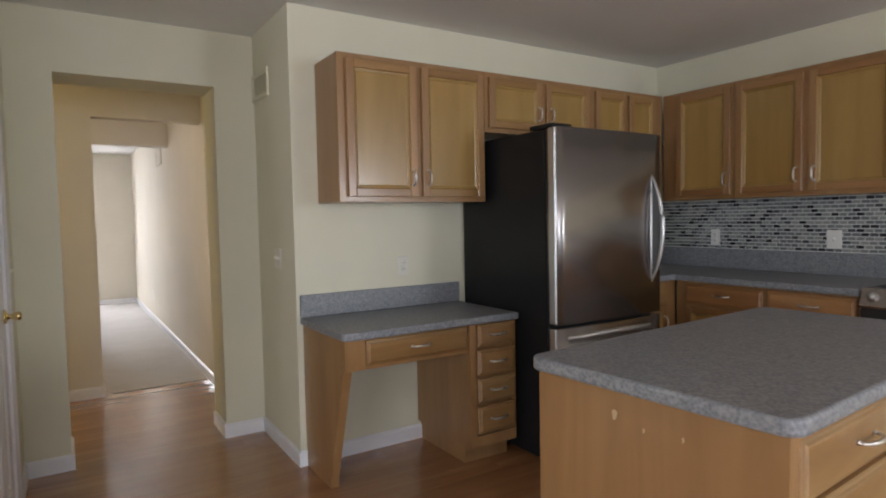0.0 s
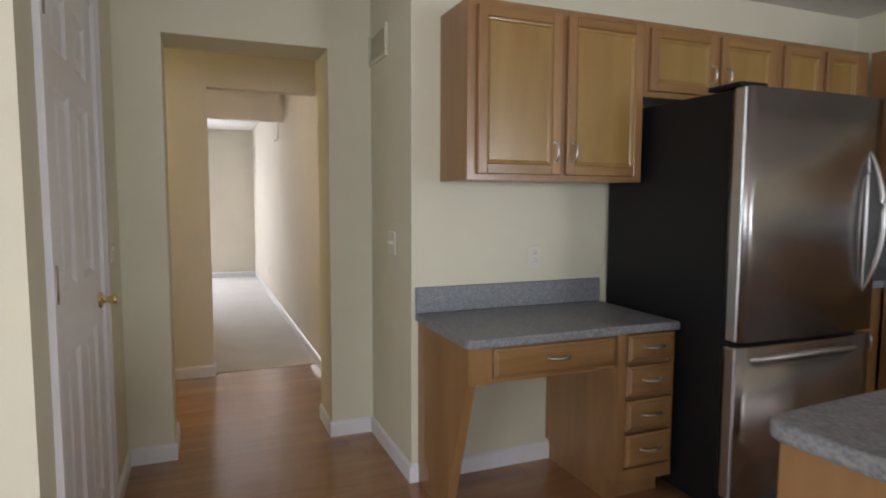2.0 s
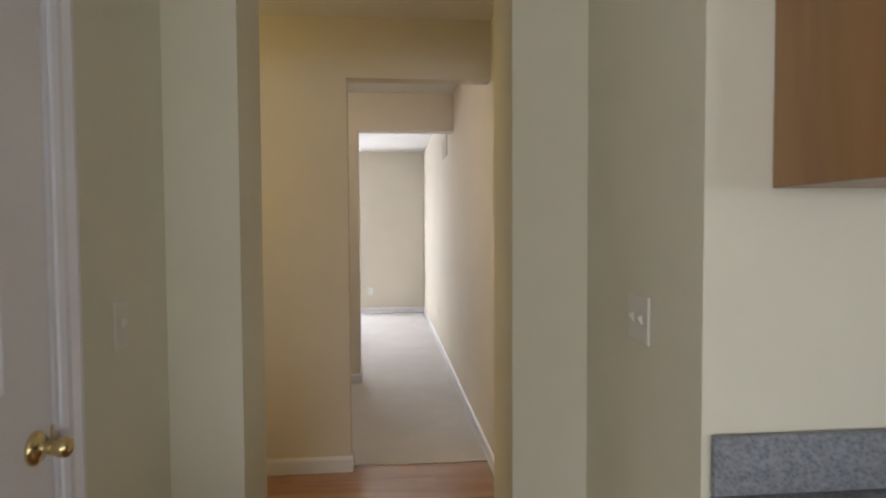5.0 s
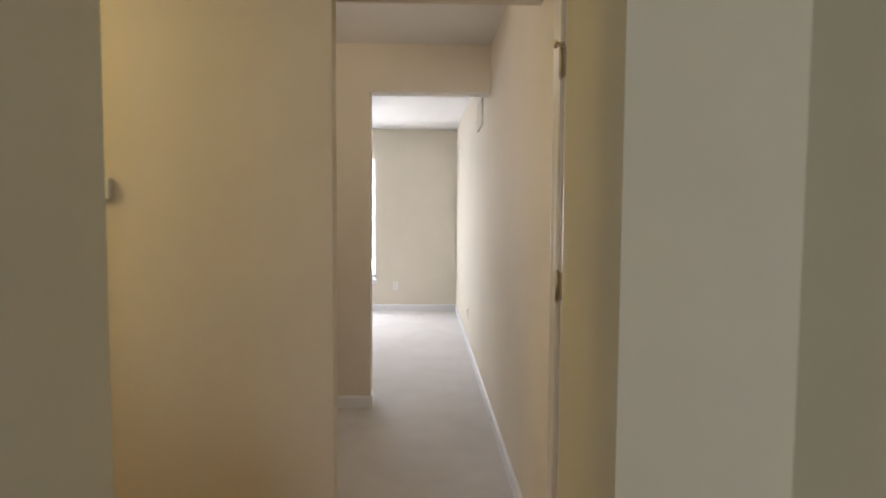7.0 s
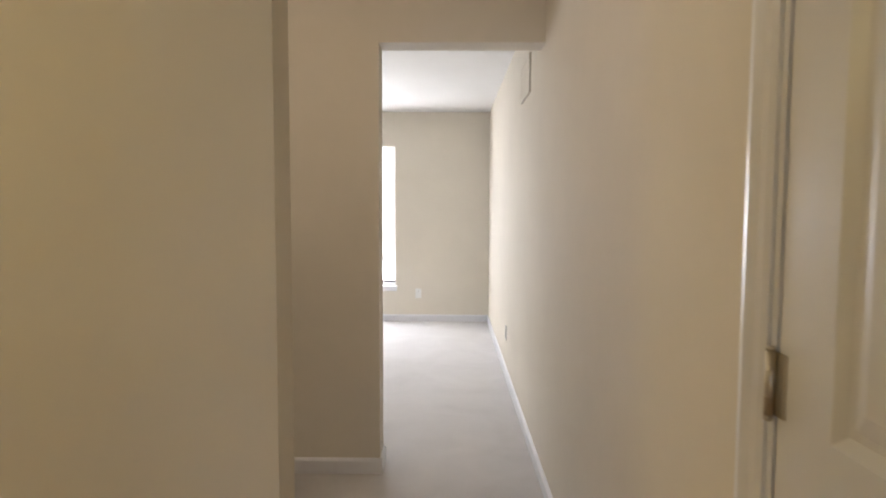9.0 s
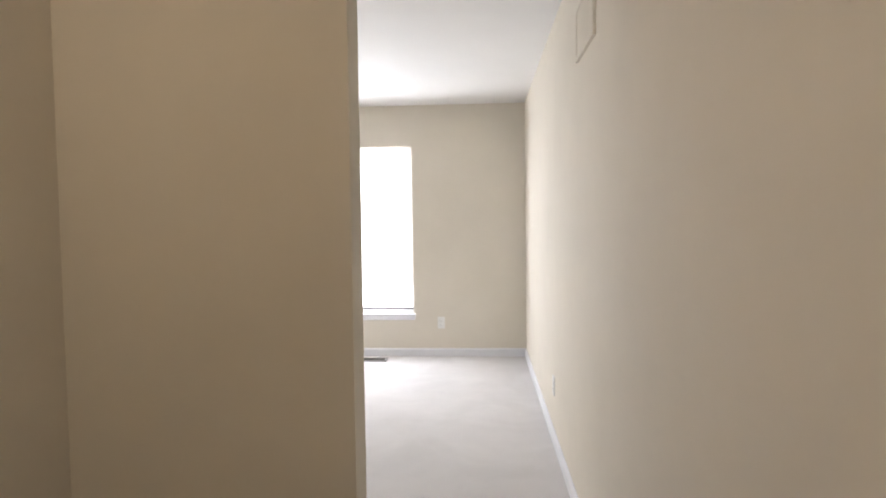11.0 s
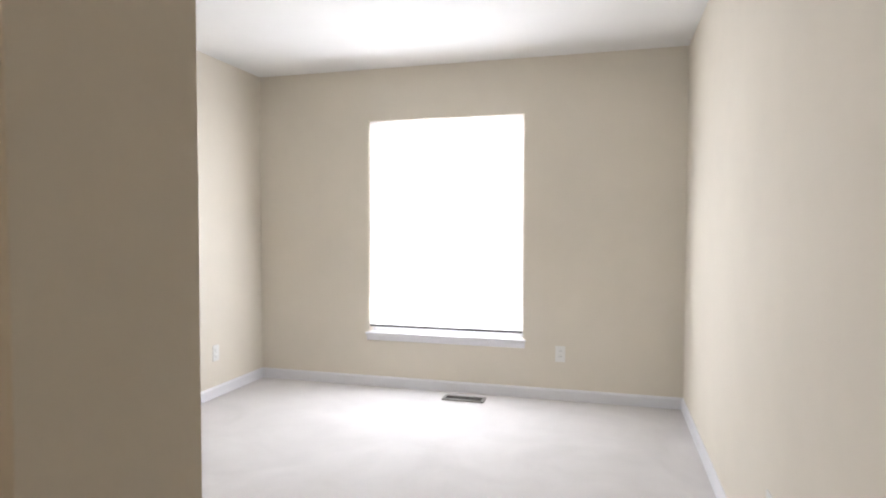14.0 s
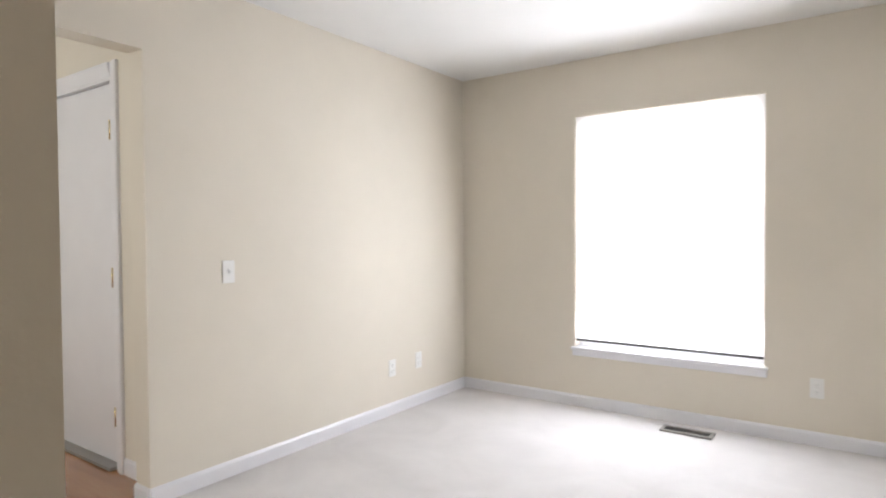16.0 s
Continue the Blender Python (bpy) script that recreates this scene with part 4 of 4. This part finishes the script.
def grille(name, m, w, h, n, label, material, back=-0.003):
    """Wall return grille: frame and level louvres, front towards -y."""
    ob = thing(name, label, "vent", m)
    part("backing", boxes((-w / 2 + 0.01, w / 2 - 0.01, -0.002, -0.0005, -h / 2 + 0.01, h / 2 - 0.01)), SLOT if name == "floor_vent" else material, ob)
    b = 0.02
    part("frame", boxes((-w / 2, w / 2, -0.012, 0, h / 2 - b, h / 2), (-w / 2, w / 2, -0.012, 0, -h / 2, -h / 2 + b),
                        (-w / 2, -w / 2 + b, -0.012, 0, -h / 2 + b, h / 2 - b), (w / 2 - b, w / 2, -0.012, 0, -h / 2 + b, h / 2 - b)), material, ob)
    step = (h - 2 * b) / n
    for i in range(n):
        z = -h / 2 + b + step * (i + 0.5)
        part("slat", prism(bmesh.new(), [(-0.010, z - step * 0.5), (-0.0085, z - step * 0.5), (back, z + step * 0.52), (back - 0.0015, z + step * 0.52)], -w / 2 + b, w / 2 - b, "x"), material, ob)
    return ob


grille("wall_vent", pose(NX, 0.515, 2.115, 0, 0, -90), 0.31, 0.16, 9, "cream painted wall return grille near the ceiling", CREAM)
grille("wall_vent", pose(XR, 4.645, 2.10, 0, 0, -90), 0.40, 0.22, 12, "pale beige painted wall return grille near the ceiling", BEIGE, -0.0075)
grille("floor_vent", pose(-1.535, 7.815, 0.0065, -90, 0, 0), 0.30, 0.115, 6, "grey metal floor register in cream carpet", VENT)

cl = thing("ceiling_light", "semi-flush ceiling light with white glass bowl and nickel finial", "ceiling light", pose(-1.725, 6.06, H))
part("canopy", lathe(bmesh.new(), [(0.06, -0.028), (0.068, -0.018), (0.07, 0)], None, 32), NICKEL, cl, "satin nickel ceiling canopy")
part("stem", lathe(bmesh.new(), [(0.008, -0.195), (0.008, -0.028)], None, 12), NICKEL, cl)
part("bowl", lathe(bmesh.new(), [(0.012, -0.187), (0.06, -0.177), (0.11, -0.150), (0.15, -0.110), (0.17, -0.075), (0.165, -0.075), (0.145, -0.107), (0.105, -0.145), (0.058, -0.171), (0.012, -0.181)], None, 40),
     LAMPGLASS, cl, "white frosted glass bowl")
part("finial", lathe(bmesh.new(), [(0.003, -0.227), (0.008, -0.221), (0.006, -0.211), (0.012, -0.205), (0.022, -0.195), (0.024, -0.189)], None, 18), NICKEL, cl, "turned nickel finial")


# ---------------------------------------------------------------- pieces of surfaces
def shared_box(name, dx, dy, dz, bevel, material):
    me = bpy.data.meshes.new(name)
    bm = bmesh.new()
    b = bevel
    v = [bm.verts.new(c) for c in ((0, 0, 0), (dx, 0, 0), (dx, dy, 0), (0, dy, 0), (0, 0, dz - b), (dx, 0, dz - b), (dx, dy, dz - b), (0, dy, dz - b),
                                   (b, b, dz), (dx - b, b, dz), (dx - b, dy - b, dz), (b, dy - b, dz))]
    for q in ((0, 1, 5, 4), (1, 2, 6, 5), (2, 3, 7, 6), (3, 0, 4, 7), (4, 5, 9, 8), (5, 6, 10, 9), (6, 7, 11, 10), (7, 4, 8, 11), (8, 9, 10, 11)):
        bm.faces.new([v[i] for i in q])
    bm.to_mesh(me)
    bm.free()
    me.materials.append(material)
    return me


# oak strips: whole boards as pieces where the walk passes, the far rest joined
rnd = random.Random(4)
BW = 0.125
lengths = (0.6, 0.9, 1.2)
board_mesh = {n: shared_box("plank", n - 0.0001, BW - 0.0001, 0.004, 0.0004, OAK) for n in lengths}
rest = bmesh.new()
y = -9.5
while y < 2.19:
    x = -4.6 + rnd.uniform(-0.9, 0)
    while x < 2.9:
        n = rnd.choice(lengths)
        near = -2.0 < y and -1.6 < x + n and x < 1.2
        lo, hi = (-3.3, 0.12) if y > 0.12 else (-4.5, 2.95)
        if x + n < lo + 0.01 or x > hi - 0.01:
            pass
        elif near and x > lo and x + n < hi and y + BW < 2.19:
            ob = new("plank", board_mesh[n])
            ob.location = (x, y, -0.004)
            ob.parent = subfloor
        else:
            box(rest, max(x, lo), min(x + n, hi) - 0.0004, y, min(y + BW - 0.0004, 2.19), -0.004, 0)
        x += n
    y += BW
y = 3.0
while y < 5.6:
    x = -4.9 + rnd.uniform(-0.9, 0)
    while x < -3.345:
        n = rnd.choice(lengths)
        if x + n > -4.9:
            box(rest, max(x, -4.9), min(x + n, -3.345) - 0.0012, y, y + BW - 0.0004, -0.004, 0)
        x += n
    y += BW
tagged(part("plank_field", rest, OAK, subfloor), kind="stuff")

# mosaic: bed of grout and small running-bond tiles
bed = structure("mosaic_backsplash", boxes((2.901, 2.9095, -2.46, -0.003, 1.0625, 1.404)), GROUT, "grey glass and stone mosaic backsplash", "backsplash")
TW, TH, G = 0.0465, 0.0242, 0.0052
tile_mesh = bpy.data.meshes.new("tile")
bm = bmesh.new()
box(bm, -0.004, 0, 0.0, TW - G, 0, TH - G, bevel=0.0008)
bm.to_mesh(tile_mesh)
bm.free()
tile_mesh.materials.append(TILE)
far_tiles = bmesh.new()
row, z, count = 0, 1.0645, 0
while z + TH < 1.404:
    y = -2.45 + (row % 2) * TW / 2 + rnd.uniform(0, 0.004)
    while y + TW < -0.01:
        if -1.62 < y < -0.40 and count < 300:
            t = new("tile", tile_mesh)
            t.location = (2.9008, y, z)
            t.parent = bed
            count += 1
        else:
            box(far_tiles, 2.8968, 2.9008, y, y + TW - G, z, z + TH - G)
        y += TW
    z += TH
    row += 1
part("edge_strip", boxes((2.8935, 2.9005, -2.46, -0.025, 1.0585, 1.0655)), PLASTIC, bed, "white sealant line")
tagged(part("tile_field", far_tiles, TILE, bed), kind="stuff")
